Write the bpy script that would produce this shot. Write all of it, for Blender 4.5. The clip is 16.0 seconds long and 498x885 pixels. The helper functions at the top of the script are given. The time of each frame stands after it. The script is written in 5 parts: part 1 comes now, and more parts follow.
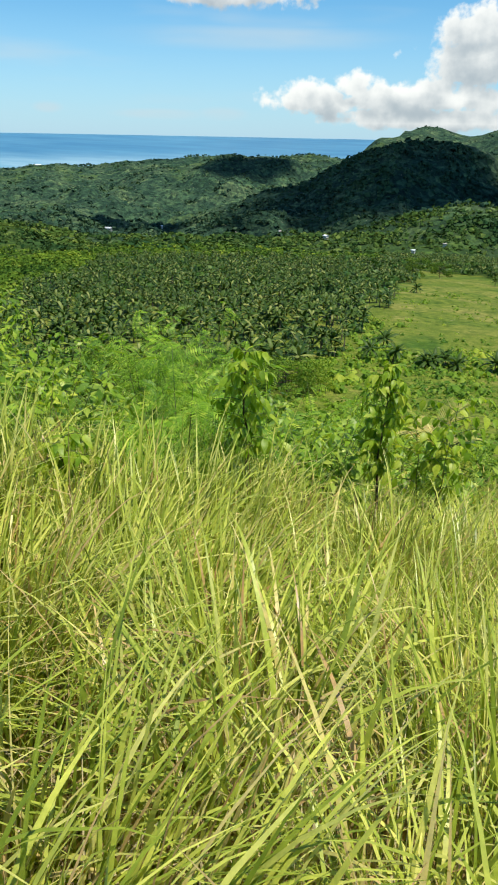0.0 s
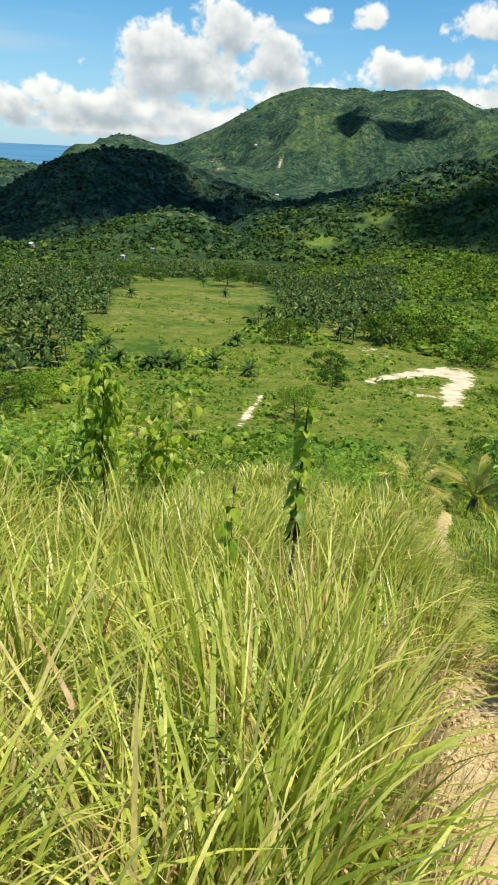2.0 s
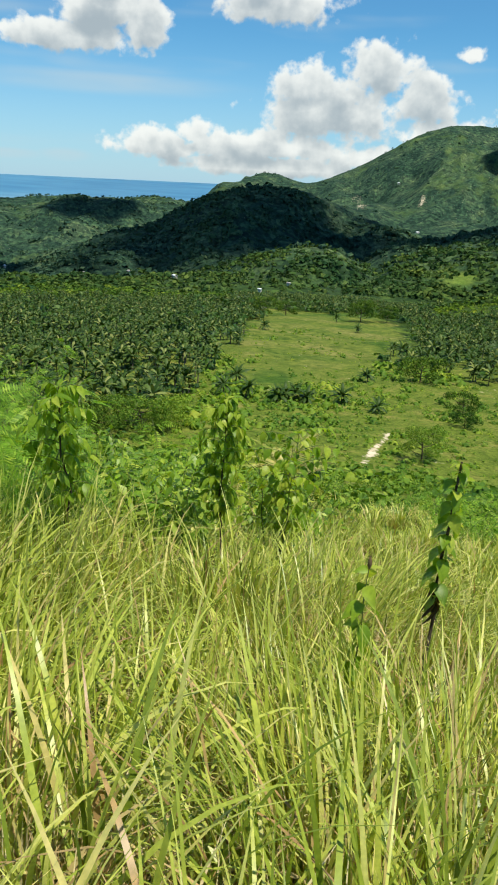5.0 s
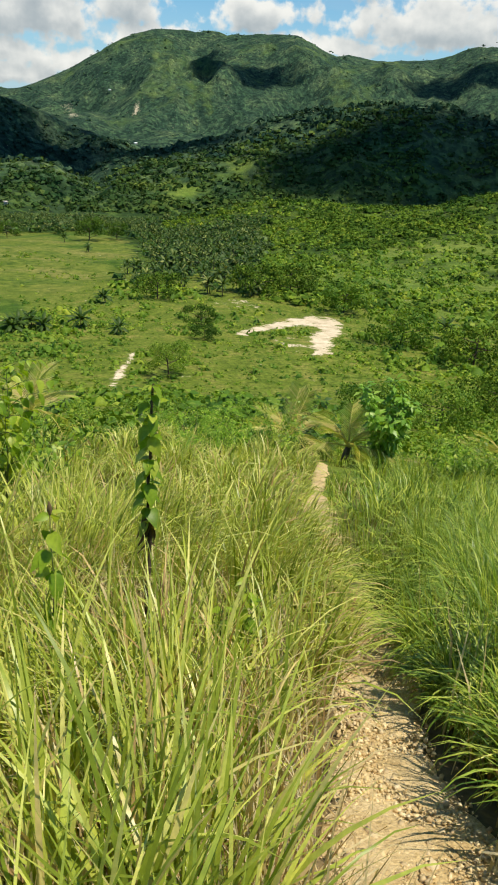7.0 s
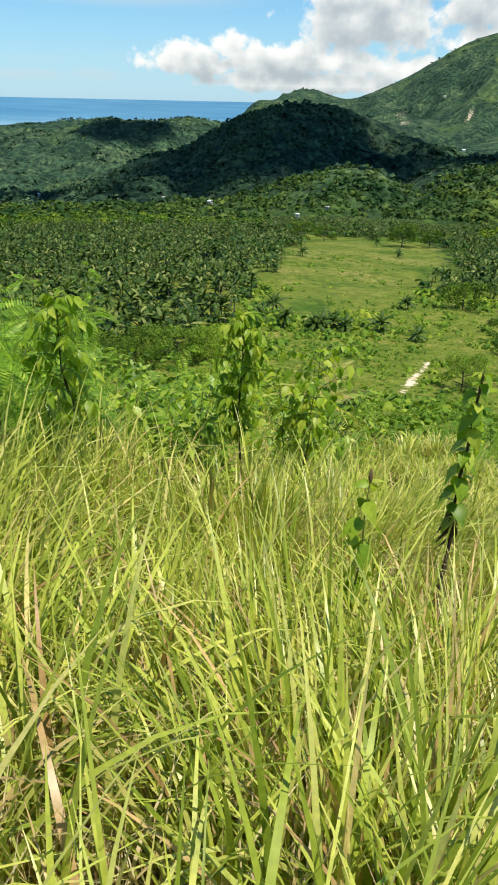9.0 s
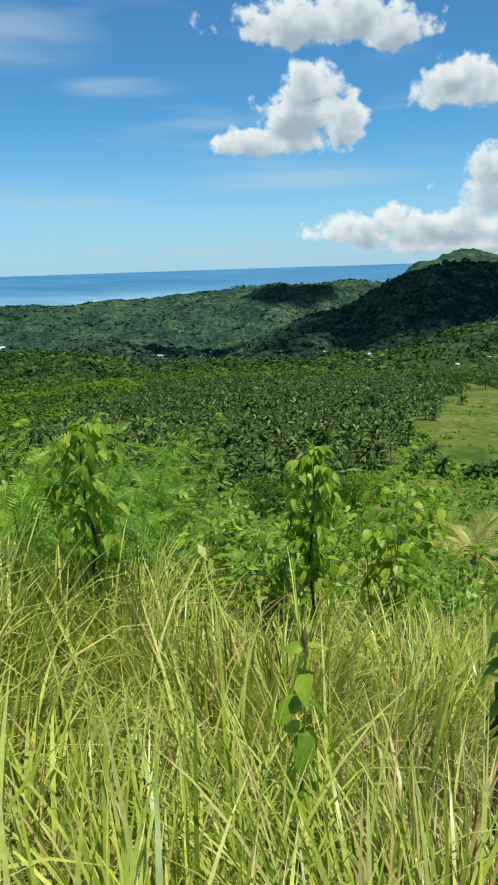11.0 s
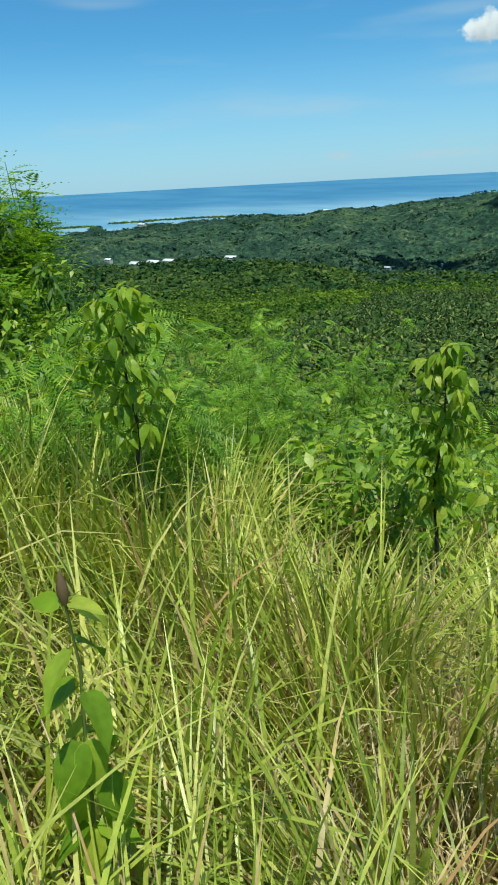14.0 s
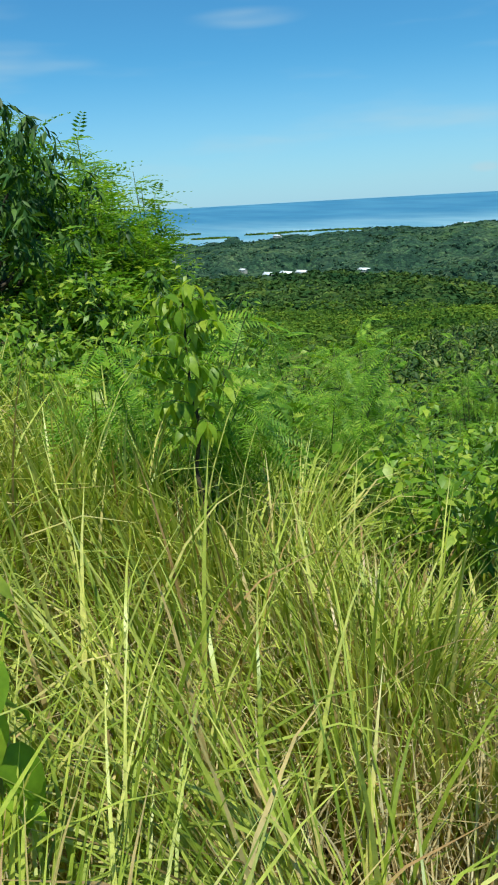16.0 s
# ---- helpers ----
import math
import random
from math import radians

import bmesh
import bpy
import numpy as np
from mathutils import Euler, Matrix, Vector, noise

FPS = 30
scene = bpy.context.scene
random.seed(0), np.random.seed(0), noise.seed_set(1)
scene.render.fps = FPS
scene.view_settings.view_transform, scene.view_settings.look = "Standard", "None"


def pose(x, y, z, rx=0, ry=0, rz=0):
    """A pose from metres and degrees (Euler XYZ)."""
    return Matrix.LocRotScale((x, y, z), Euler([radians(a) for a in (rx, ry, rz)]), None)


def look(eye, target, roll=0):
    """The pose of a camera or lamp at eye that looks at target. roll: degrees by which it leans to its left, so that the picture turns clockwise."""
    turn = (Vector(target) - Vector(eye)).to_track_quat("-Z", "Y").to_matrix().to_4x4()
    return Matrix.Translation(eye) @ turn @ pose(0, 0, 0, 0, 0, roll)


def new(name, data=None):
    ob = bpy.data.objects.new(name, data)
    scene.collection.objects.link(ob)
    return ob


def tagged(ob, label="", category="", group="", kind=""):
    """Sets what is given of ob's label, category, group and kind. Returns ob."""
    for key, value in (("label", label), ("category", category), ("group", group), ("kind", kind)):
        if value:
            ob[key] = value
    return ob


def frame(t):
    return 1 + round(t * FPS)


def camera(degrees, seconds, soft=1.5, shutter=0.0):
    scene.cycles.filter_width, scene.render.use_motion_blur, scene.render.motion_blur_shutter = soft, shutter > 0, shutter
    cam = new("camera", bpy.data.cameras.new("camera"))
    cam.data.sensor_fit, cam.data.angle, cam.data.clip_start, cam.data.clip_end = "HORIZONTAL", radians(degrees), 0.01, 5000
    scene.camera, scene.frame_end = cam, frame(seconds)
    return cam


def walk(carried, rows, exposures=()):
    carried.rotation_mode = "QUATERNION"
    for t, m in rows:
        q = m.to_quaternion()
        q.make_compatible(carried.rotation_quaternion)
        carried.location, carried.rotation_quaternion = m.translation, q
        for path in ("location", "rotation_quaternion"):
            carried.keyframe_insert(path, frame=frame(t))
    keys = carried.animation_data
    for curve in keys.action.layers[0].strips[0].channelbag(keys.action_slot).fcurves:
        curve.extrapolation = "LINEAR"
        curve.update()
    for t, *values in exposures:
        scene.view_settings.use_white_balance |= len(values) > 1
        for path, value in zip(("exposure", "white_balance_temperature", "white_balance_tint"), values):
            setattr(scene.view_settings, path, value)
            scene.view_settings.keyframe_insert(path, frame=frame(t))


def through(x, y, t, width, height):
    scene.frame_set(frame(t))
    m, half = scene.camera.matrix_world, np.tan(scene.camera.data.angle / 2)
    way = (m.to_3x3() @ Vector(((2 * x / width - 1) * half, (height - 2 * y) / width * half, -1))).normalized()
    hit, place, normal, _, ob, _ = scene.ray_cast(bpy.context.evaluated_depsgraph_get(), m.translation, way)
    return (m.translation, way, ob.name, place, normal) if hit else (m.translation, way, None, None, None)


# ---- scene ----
# ---------------------------------------------------------------- camera
cam = camera(38.96, 16.0, soft=1.95)

# seconds, eye x y z, yaw to the left, pitch, roll
PATH = [
    (0.0, 0.001, -0.038, 1.531, 20.02, -23.89, 1.14),
    (0.5, 0.009, 0.107, 1.507, 14.29, -24.54, 2.87),
    (1.0, 0.074, -0.143, 1.579, 7.08, -23.61, 3.75),
    (1.5, 0.098, -0.109, 1.532, 0.80, -23.37, 3.65),
    (2.0, 0.135, -0.136, 1.517, -3.12, -22.69, 2.80),
    (2.5, 0.146, -0.100, 1.519, -6.58, -21.43, 3.75),
    (3.0, 0.076, -0.115, 1.498, -5.52, -21.07, 4.90),
    (3.5, 0.085, -0.066, 1.457, -1.57, -20.43, 5.30),
    (3.7, 0.107, -0.048, 1.466, 0.63, -19.08, 7.05),
    (5.8, 0.078, 0.545, 1.369, 10.46, -20.95, 0.20),
    (6.0, 0.100, 0.550, 1.378, 7.23, -20.52, 0.45),
    (6.5, 0.258, 0.554, 1.379, -5.81, -22.23, 2.25),
    (7.0, 0.355, 0.512, 1.385, -14.17, -25.78, 3.55),
    (7.5, 0.428, 0.516, 1.360, -22.26, -26.98, 5.00),
    (8.0, 0.328, 0.515, 1.384, -18.97, -26.27, 6.30),
    (8.5, 0.157, 0.538, 1.327, -1.83, -26.46, 4.10),
    (9.0, 0.214, 0.550, 1.248, 10.89, -26.24, 1.33),
    (9.5, 0.387, 0.587, 1.226, 15.97, -23.71, 2.74),
    (10.0, 0.427, 0.749, 1.169, 18.48, -18.51, 0.80),
    (10.2, 0.482, 0.825, 1.141, 19.52, -16.11, -1.90),
    (12.3, 0.877, 1.595, 0.841, 29.77, -14.54, 1.90),
    (12.5, 0.843, 1.674, 0.800, 29.64, -14.35, 1.26),
    (13.0, 0.812, 1.810, 0.763, 35.27, -15.91, -1.30),
    (13.5, 0.889, 1.919, 0.724, 42.43, -18.75, -2.77),
    (14.0, 0.927, 2.050, 0.698, 42.99, -20.50, -3.14),
    (14.5, 0.920, 2.168, 0.644, 41.52, -20.59, -3.24),
    (15.0, 0.920, 2.228, 0.633, 46.89, -21.82, -2.42),
    (15.5, 0.996, 2.212, 0.663, 50.42, -19.83, -0.50),
    (16.0, 1.095, 2.270, 0.633, 53.49, -19.07, -3.27),
]
walk(cam, [(t, pose(x, y, z, 90 + pitch, 0, yaw) @ pose(0, 0, 0, 0, 0, roll)) for t, x, y, z, yaw, pitch, roll in PATH],
     exposures=((0.0, 0.34, 7120, 9), (3.6, 0.32, 7380, 10), (5.9, 0.18, 6950, 6), (6.1, 0.20, 7000, 7), (6.5, 0.25, 7400, 10), (7.0, 0.17, 7400, 10), (7.6, 0.32, 7400, 10),
                (8.5, 0.35, 7300, 10), (9.0, 0.36, 7200, 10), (9.5, 0.20, 7000, 9), (10.2, 0.17, 6800, 7), (12.4, 0.07, 6500, 2), (16.0, 0.18, 6500, -2)))

EYE_Z = 1.55

# ---------------------------------------------------------------- light
SUN_AZ, SUN_EL = 125.0, 69.0          # degrees clockwise from +y, and above the horizon
SUN_DIR = Vector((math.sin(radians(SUN_AZ)) * math.cos(radians(SUN_EL)),
                  math.cos(radians(SUN_AZ)) * math.cos(radians(SUN_EL)), math.sin(radians(SUN_EL))))
sun = new("sun", bpy.data.lights.new("sun", "SUN"))
sun.data.energy, sun.data.angle, sun.data.color = 4.6, radians(0.53), (1.0, 0.96, 0.88)
sun.matrix_world = look(SUN_DIR * 50, (0, 0, 0))


# ---------------------------------------------------------------- node helpers
class Nodes:
    """Short hand for building a node tree."""

    def __init__(self, tree):
        self.tree = tree
        tree.nodes.clear()

    def add(self, kind, inputs=None, operation=None, attribute_name=None):
        n = self.tree.nodes.new(kind)
        if operation:
            n.operation = operation
        if attribute_name:
            n.attribute_name = attribute_name
        for k, v in (inputs or {}).items():
            if isinstance(v, bpy.types.NodeSocket):
                self.tree.links.new(v, n.inputs[k])
            else:
                n.inputs[k].default_value = v
        return n

    def math(self, op, a, b=0.0, clamp=False):
        n = self.add("ShaderNodeMath", {0: a, 1: b}, op)
        n.use_clamp = clamp
        return n.outputs[0]

    def ramp(self, fac, stops, mode="LINEAR"):
        n = self.add("ShaderNodeValToRGB", {0: fac})
        n.color_ramp.interpolation = mode
        els = n.color_ramp.elements
        while len(els) < len(stops):
            els.new(0.5)
        for e, (p, c) in zip(els, stops):
            e.position, e.color = p, (*c, 1) if len(c) == 3 else c
        return n.outputs[0]

    def mix(self, fac, a, b, blend="MIX"):
        n = self.add("ShaderNodeMix")
        n.data_type, n.blend_type = "RGBA", blend
        for k, v in ((0, fac), (6, a), (7, b)):
            if isinstance(v, bpy.types.NodeSocket):
                self.tree.links.new(v, n.inputs[k])
            else:
                n.inputs[k].default_value = v if k == 0 or len(v) == 4 else (*v, 1)
        return n.outputs[2]

    def noise(self, vec, scale, detail=3.0, rough=0.55, distort=0.0):
        return self.add("ShaderNodeTexNoise", {"Vector": vec, "Scale": scale, "Detail": detail, "Roughness": rough,
                                               "Distortion": distort}).outputs["Fac"]

    def smooth(self, v, lo, hi):
        n = self.add("ShaderNodeMapRange", {0: v, 1: lo, 2: hi, 3: 0.0, 4: 1.0})
        n.interpolation_type = "SMOOTHSTEP"
        return n.outputs[0]


# sky with cumulus banks: azimuth, elevation, half width, half height in degrees
CLOUDS = [
    (-2.6, 4.6, 6.4, 3.2), (-5.0, 6.4, 3.2, 1.9), (0.4, 7.4, 3.2, 2.6), (4.0, 5.6, 3.0, 2.4), (-8.0, 2.2, 8.5, 1.6),
    (5.5, 3.4, 5.0, 1.6), (-7.5, 0.9, 8.5, 1.2), (1.5, 1.6, 5.5, 1.3), (-15.6, 2.0, 4.4, 1.5), (-13.0, 2.9, 1.8, 1.2),
    (12.3, 5.3, 3.6, 1.7), (10.2, 8.6, 1.3, 1.2), (6.4, 8.6, 1.4, 0.9),
]
CLOUDS += [
    (-21.2, 8.7, 5.6, 1.7), (-20.2, 10.2, 4.0, 2.2), (-18.6, 12.2, 2.6, 2.2), (-18.0, 10.4, 2.6, 2.2), (-16.8, 9.6, 2.2, 3.0),
    (-7.0, 11.2, 5.4, 2.0), (-8.4, 12.4, 2.8, 1.8), (-18.0, 16.2, 8.5, 2.2), (-13.0, 15.2, 3.0, 1.5), (16.0, 3.6, 6.0, 1.3),
    (26.0, 5.4, 10.0, 2.4), (42.0, 6.0, 10.0, 2.8), (18.5, 8.2, 4.0, 1.6),
]


def build_sky():
    w = bpy.data.worlds.new("sky")
    scene.world = w
    w.use_nodes = True
    n = Nodes(w.node_tree)
    sky = n.add("ShaderNodeTexSky")
    sky.sky_type, sky.sun_disc, sky.sun_elevation, sky.sun_rotation = "NISHITA", False, radians(SUN_EL), radians(SUN_AZ)
    sky.altitude, sky.air_density, sky.dust_density, sky.ozone_density = 150.0, 1.0, 0.15, 2.5
    co = n.add("ShaderNodeTexCoord").outputs["Generated"]
    sep = n.add("ShaderNodeSeparateXYZ", {0: co})
    az = n.math("MULTIPLY", n.math("ARCTAN2", sep.outputs[0], sep.outputs[1]), 180 / math.pi)
    el = n.math("MULTIPLY", n.math("ARCSINE", sep.outputs[2]), 180 / math.pi)
    p = n.add("ShaderNodeCombineXYZ", {0: az, 1: el, 2: 0.0}).outputs[0]
    billow = n.noise(p, 0.42, 5.0, 0.5)
    wisp = n.noise(n.add("ShaderNodeVectorMath", {0: p, 1: (0.25, 1.5, 1.0)}, operation="MULTIPLY").outputs[0], 0.24, 3.0, 0.5)

    def field(dy):
        """How deep a direction lies in the cloud banks; dy looks a little higher up."""
        best = None
        for a, e, ra, re in CLOUDS:
            u = n.math("MULTIPLY", n.math("SUBTRACT", az, a), 1 / ra)
            v = n.math("MULTIPLY", n.math("SUBTRACT", el, e - dy), 1 / re)
            v = n.math("MULTIPLY", v, n.math("ADD", 1.0, n.math("MULTIPLY", n.math("LESS_THAN", v, 0.0), 0.5)))
            d = n.math("SQRT", n.math("ADD", n.math("MULTIPLY", u, u), n.math("MULTIPLY", v, v)))
            f = n.math("SUBTRACT", 1.0, d)
            best = f if best is None else n.math("MAXIMUM", best, f)
        return best

    puff = n.math("MULTIPLY", n.math("SUBTRACT", n.noise(p, 1.3, 4.0, 0.5), 0.5), 0.85)
    base = n.math("ADD", n.math("ADD", field(0.0), puff), n.math("MULTIPLY", n.math("SUBTRACT", billow, 0.5), 1.7))
    cover = n.smooth(base, 0.03, 0.40)
    above = n.math("ADD", field(0.9), n.math("MULTIPLY", n.math("SUBTRACT", n.noise(
        n.add("ShaderNodeVectorMath", {0: p, 1: (-0.3, 0.55, 0.0)}).outputs[0], 0.42, 5.0, 0.5), 0.5), 1.9))
    thick = n.smooth(n.math("ADD", above, n.math("MULTIPLY", n.math("SUBTRACT", n.noise(p, 0.7, 3.0, 0.45), 0.5), 0.9)), -0.25, 1.15)
    white = n.mix(thick, (0.78, 0.83, 0.87), (0.34, 0.415, 0.49))
    veil = None
    for a, e, ra, re in ((-41.0, 15.5, 9.0, 2.6), (-33.0, 12.6, 6.0, 0.9), (-52.0, 12.0, 5.0, 0.8), (-20.0, 6.0, 14.0, 1.0), (-35.0, 1.3, 1.4, 0.5), (-27.0, 1.0, 4.5, 0.5), (-22.5, 1.1, 2.5, 0.6)):
        u = n.math("MULTIPLY", n.math("SUBTRACT", az, a), 1 / ra)
        v = n.math("MULTIPLY", n.math("SUBTRACT", el, e), 1 / re)
        f = n.math("SUBTRACT", 1.0, n.math("SQRT", n.math("ADD", n.math("MULTIPLY", u, u), n.math("MULTIPLY", v, v))), True)
        veil = f if veil is None else n.math("MAXIMUM", veil, f)
    thin = n.math("MULTIPLY", n.smooth(veil, 0.0, 0.7), n.smooth(wisp, 0.25, 0.7))
    haze = n.math("MAXIMUM", n.math("MULTIPLY", n.smooth(wisp, 0.5, 0.85), n.smooth(el, 0.0, 3.0)), thin)
    blue = n.mix(1.0, sky.outputs[0], (0.091, 0.091, 0.091), "MULTIPLY")
    tint = n.mix(1.0, blue, (0.43, 0.95, 1.27), "MULTIPLY")
    tint = n.mix(n.math("MULTIPLY", n.math("SUBTRACT", 1.0, n.smooth(el, -2.0, 10.5)), 0.6), tint, (0.42, 0.56, 0.84))
    col = n.mix(n.math("MULTIPLY", haze, 0.55), tint, (0.46, 0.58, 0.68))
    col = n.mix(n.math("MULTIPLY", cover, 0.95), col, white)
    bg = n.add("ShaderNodeBackground", {"Color": col, "Strength": 1.0})
    n.add("ShaderNodeOutputWorld", {"Surface": bg.outputs[0]})


build_sky()


# ---------------------------------------------------------------- materials
def plain_surface(name, build, rough=0.8, spec=0.3, bump=None):
    m = bpy.data.materials.new(name)
    m.use_nodes = True
    n = Nodes(m.node_tree)
    col = build(n)
    b = n.add("ShaderNodeBsdfPrincipled", {"Base Color": col, "Roughness": rough, "Specular IOR Level": spec})
    if bump:
        scale, dist = bump
        h = n.noise(n.add("ShaderNodeNewGeometry").outputs["Position"], scale, 5.0)
        n.tree.links.new(n.add("ShaderNodeBump", {"Strength": 0.7, "Distance": dist, "Height": h}).outputs[0], b.inputs["Normal"])
    n.add("ShaderNodeOutputMaterial", {"Surface": b.outputs[0]})
    return m


def foliage(name, stops, through=0.35, rough=0.45, spec=0.35, patch=0.0, per_object=False, patch_cols=None, along=None):
    """Leaf material: a colour for each leaf, some light passing through. stops: colour ramp over random values."""
    m = bpy.data.materials.new(name)
    m.use_nodes = True
    n = Nodes(m.node_tree)
    geo = n.add("ShaderNodeNewGeometry")
    rnd = n.add("ShaderNodeObjectInfo").outputs["Random"] if per_object else geo.outputs["Random Per Island"]
    col = n.ramp(rnd, stops)
    if patch:
        big = n.noise(geo.outputs["Position"], patch, 3.0)
        lo, hi = patch_cols or ((0.6, 0.75, 0.7), (1.3, 1.2, 0.9))
        col = n.mix(1.0, col, n.ramp(big, [(0.35, lo), (0.65, hi)]), "MULTIPLY")
    if along:
        at = n.add("ShaderNodeAttribute", attribute_name="along").outputs["Fac"]
        col = n.mix(n.smooth(at, 0.0, along[0]), n.mix(0.75, col, along[1]), col)
    fine = n.noise(geo.outputs["Position"], 60.0 if not patch or patch > 0.1 else 4.0, 2.0)
    col = n.mix(1.0, col, n.ramp(fine, [(0.3, (0.82, 0.85, 0.8)), (0.7, (1.12, 1.1, 1.1))]), "MULTIPLY")
    b = n.add("ShaderNodeBsdfPrincipled", {"Base Color": col, "Roughness": rough, "Specular IOR Level": spec})
    t = n.add("ShaderNodeBsdfTranslucent", {"Color": n.mix(1.0, col, (1.25, 1.2, 0.55), "MULTIPLY")})
    mix = n.add("ShaderNodeMixShader", {0: through, 1: b.outputs[0], 2: t.outputs[0]})
    n.add("ShaderNodeOutputMaterial", {"Surface": mix.outputs[0]})
    return m


GRASS = foliage("tall_grass", [(0.0, (0.175, 0.25, 0.028)), (0.3, (0.37, 0.455, 0.072)), (0.65, (0.56, 0.605, 0.140)), (0.86, (0.68, 0.67, 0.245)), (0.95, (0.62, 0.47, 0.24)), (1.0, (0.40, 0.25, 0.12))],
                0.33, 0.38, 0.45, patch=3.6, patch_cols=((0.78, 0.82, 0.74), (1.16, 1.12, 1.0)), along=(0.42, (0.42, 0.33, 0.14)))
GRASS_GREEN = foliage("green_grass", [(0.0, (0.075, 0.155, 0.018)), (0.5, (0.235, 0.355, 0.046)), (1.0, (0.54, 0.58, 0.13))],
                      0.32, 0.4, 0.45, patch=3.6, patch_cols=((0.62, 0.72, 0.64), (1.22, 1.18, 1.02)), along=(0.35, (0.22, 0.17, 0.075)))
STRAW = foliage("straw", [(0.0, (0.34, 0.22, 0.09)), (0.4, (0.56, 0.44, 0.22)), (1.0, (0.72, 0.64, 0.42))], 0.3, 0.6, 0.3)
LEAF_LIGHT = foliage("light_leaf", [(0.0, (0.15, 0.28, 0.02)), (0.5, (0.29, 0.44, 0.035)), (1.0, (0.48, 0.56, 0.08))], 0.5, 0.42, 0.35, per_object=True)
LEAF_BUSH = foliage("bush_leaf", [(0.0, (0.115, 0.235, 0.020)), (0.6, (0.245, 0.40, 0.040)), (1.0, (0.47, 0.55, 0.10))], 0.43, 0.42, 0.4, patch=1.8, patch_cols=((0.55, 0.66, 0.62), (1.25, 1.2, 1.0)))
LEAF_LUSH = foliage("lush_leaf", [(0.0, (0.10, 0.24, 0.025)), (0.6, (0.22, 0.42, 0.05)), (1.0, (0.34, 0.50, 0.09))], 0.34, 0.42, 0.4)
LEAF_FERN = foliage("feather_leaf", [(0.0, (0.115, 0.26, 0.020)), (0.6, (0.225, 0.41, 0.040)), (1.0, (0.40, 0.53, 0.08))], 0.45, 0.5, 0.3, patch=1.8, patch_cols=((0.6, 0.72, 0.66), (1.2, 1.16, 1.0)))
LEAF_DARK = foliage("dark_leaf", [(0.0, (0.022, 0.065, 0.010)), (0.7, (0.045, 0.12, 0.016)), (1.0, (0.13, 0.22, 0.035))], 0.24, 0.5, 0.28)
SCRUB = foliage("scrub", [(0.0, (0.075, 0.17, 0.018)), (0.6, (0.165, 0.285, 0.030)), (1.0, (0.30, 0.38, 0.06))], 0.3, 0.6, 0.2, patch=0.05)
WOOD = foliage("wood_canopy", [(0.0, (0.04, 0.092, 0.015)), (0.55, (0.088, 0.170, 0.026)), (0.85, (0.145, 0.235, 0.036)), (1.0, (0.21, 0.27, 0.048))], 0.2, 0.85, 0.05, patch=0.022,
               patch_cols=((0.48, 0.62, 0.66), (1.4, 1.26, 0.95)))
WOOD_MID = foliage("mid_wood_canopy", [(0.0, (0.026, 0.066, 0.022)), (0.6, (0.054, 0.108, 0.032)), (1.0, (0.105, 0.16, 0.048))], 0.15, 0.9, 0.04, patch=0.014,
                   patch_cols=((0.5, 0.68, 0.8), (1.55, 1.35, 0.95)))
# leaf greens pushed towards blue: distance haze painted into the colour
WOOD_FAR_HAZED = foliage("far_wood_canopy_hazed", [(0.0, (0.026, 0.062, 0.042)), (0.6, (0.048, 0.098, 0.060)), (1.0, (0.088, 0.140, 0.080))], 0.15, 0.9, 0.03, patch=0.007,
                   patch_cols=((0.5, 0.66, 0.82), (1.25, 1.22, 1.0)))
PALM = foliage("palm_frond", [(0.0, (0.024, 0.062, 0.009)), (0.5, (0.056, 0.108, 0.018)), (0.8, (0.105, 0.165, 0.034)), (1.0, (0.27, 0.30, 0.09))], 0.2, 0.5, 0.22)
STRAW_LEAF = foliage("withered_leaf", [(0.0, (0.06, 0.04, 0.025)), (1.0, (0.17, 0.11, 0.06))], 0.15, 0.8, 0.1, per_object=True)
BUD = foliage("leaf_bud", [(0.0, (0.14, 0.09, 0.05)), (1.0, (0.22, 0.15, 0.08))], 0.2, 0.6, 0.2, per_object=True)
PALM_YELLOW = foliage("yellow_frond", [(0.0, (0.34, 0.42, 0.08)), (0.5, (0.58, 0.58, 0.18)), (0.85, (0.68, 0.60, 0.26)), (1.0, (0.55, 0.40, 0.18))], 0.4, 0.45, 0.4)
BARK = plain_surface("bark", lambda n: n.ramp(n.noise(n.add("ShaderNodeNewGeometry").outputs["Position"], 30.0, 5.0),
                     [(0.3, (0.035, 0.028, 0.02)), (0.7, (0.11, 0.085, 0.06))]), 0.9, 0.2, (60.0, 0.006))
PALM_BARK = plain_surface("palm_bark", lambda n: n.ramp(n.noise(n.add("ShaderNodeNewGeometry").outputs["Position"], 6.0, 5.0),
                          [(0.3, (0.07, 0.06, 0.045)), (0.7, (0.15, 0.13, 0.10))]), 0.9, 0.2)
STEM = plain_surface("green_stem", lambda n: n.ramp(n.noise(n.add("ShaderNodeNewGeometry").outputs["Position"], 40.0, 3.0),
                     [(0.3, (0.07, 0.11, 0.03)), (0.7, (0.16, 0.20, 0.06))]), 0.6, 0.3)
GRAVEL = plain_surface("limestone_gravel", lambda n: n.ramp(n.add("ShaderNodeObjectInfo").outputs["Random"],
                       [(0.0, (0.42, 0.31, 0.17)), (0.5, (0.55, 0.43, 0.25)), (1.0, (0.68, 0.57, 0.38))]), 0.9, 0.2, (120.0, 0.003))
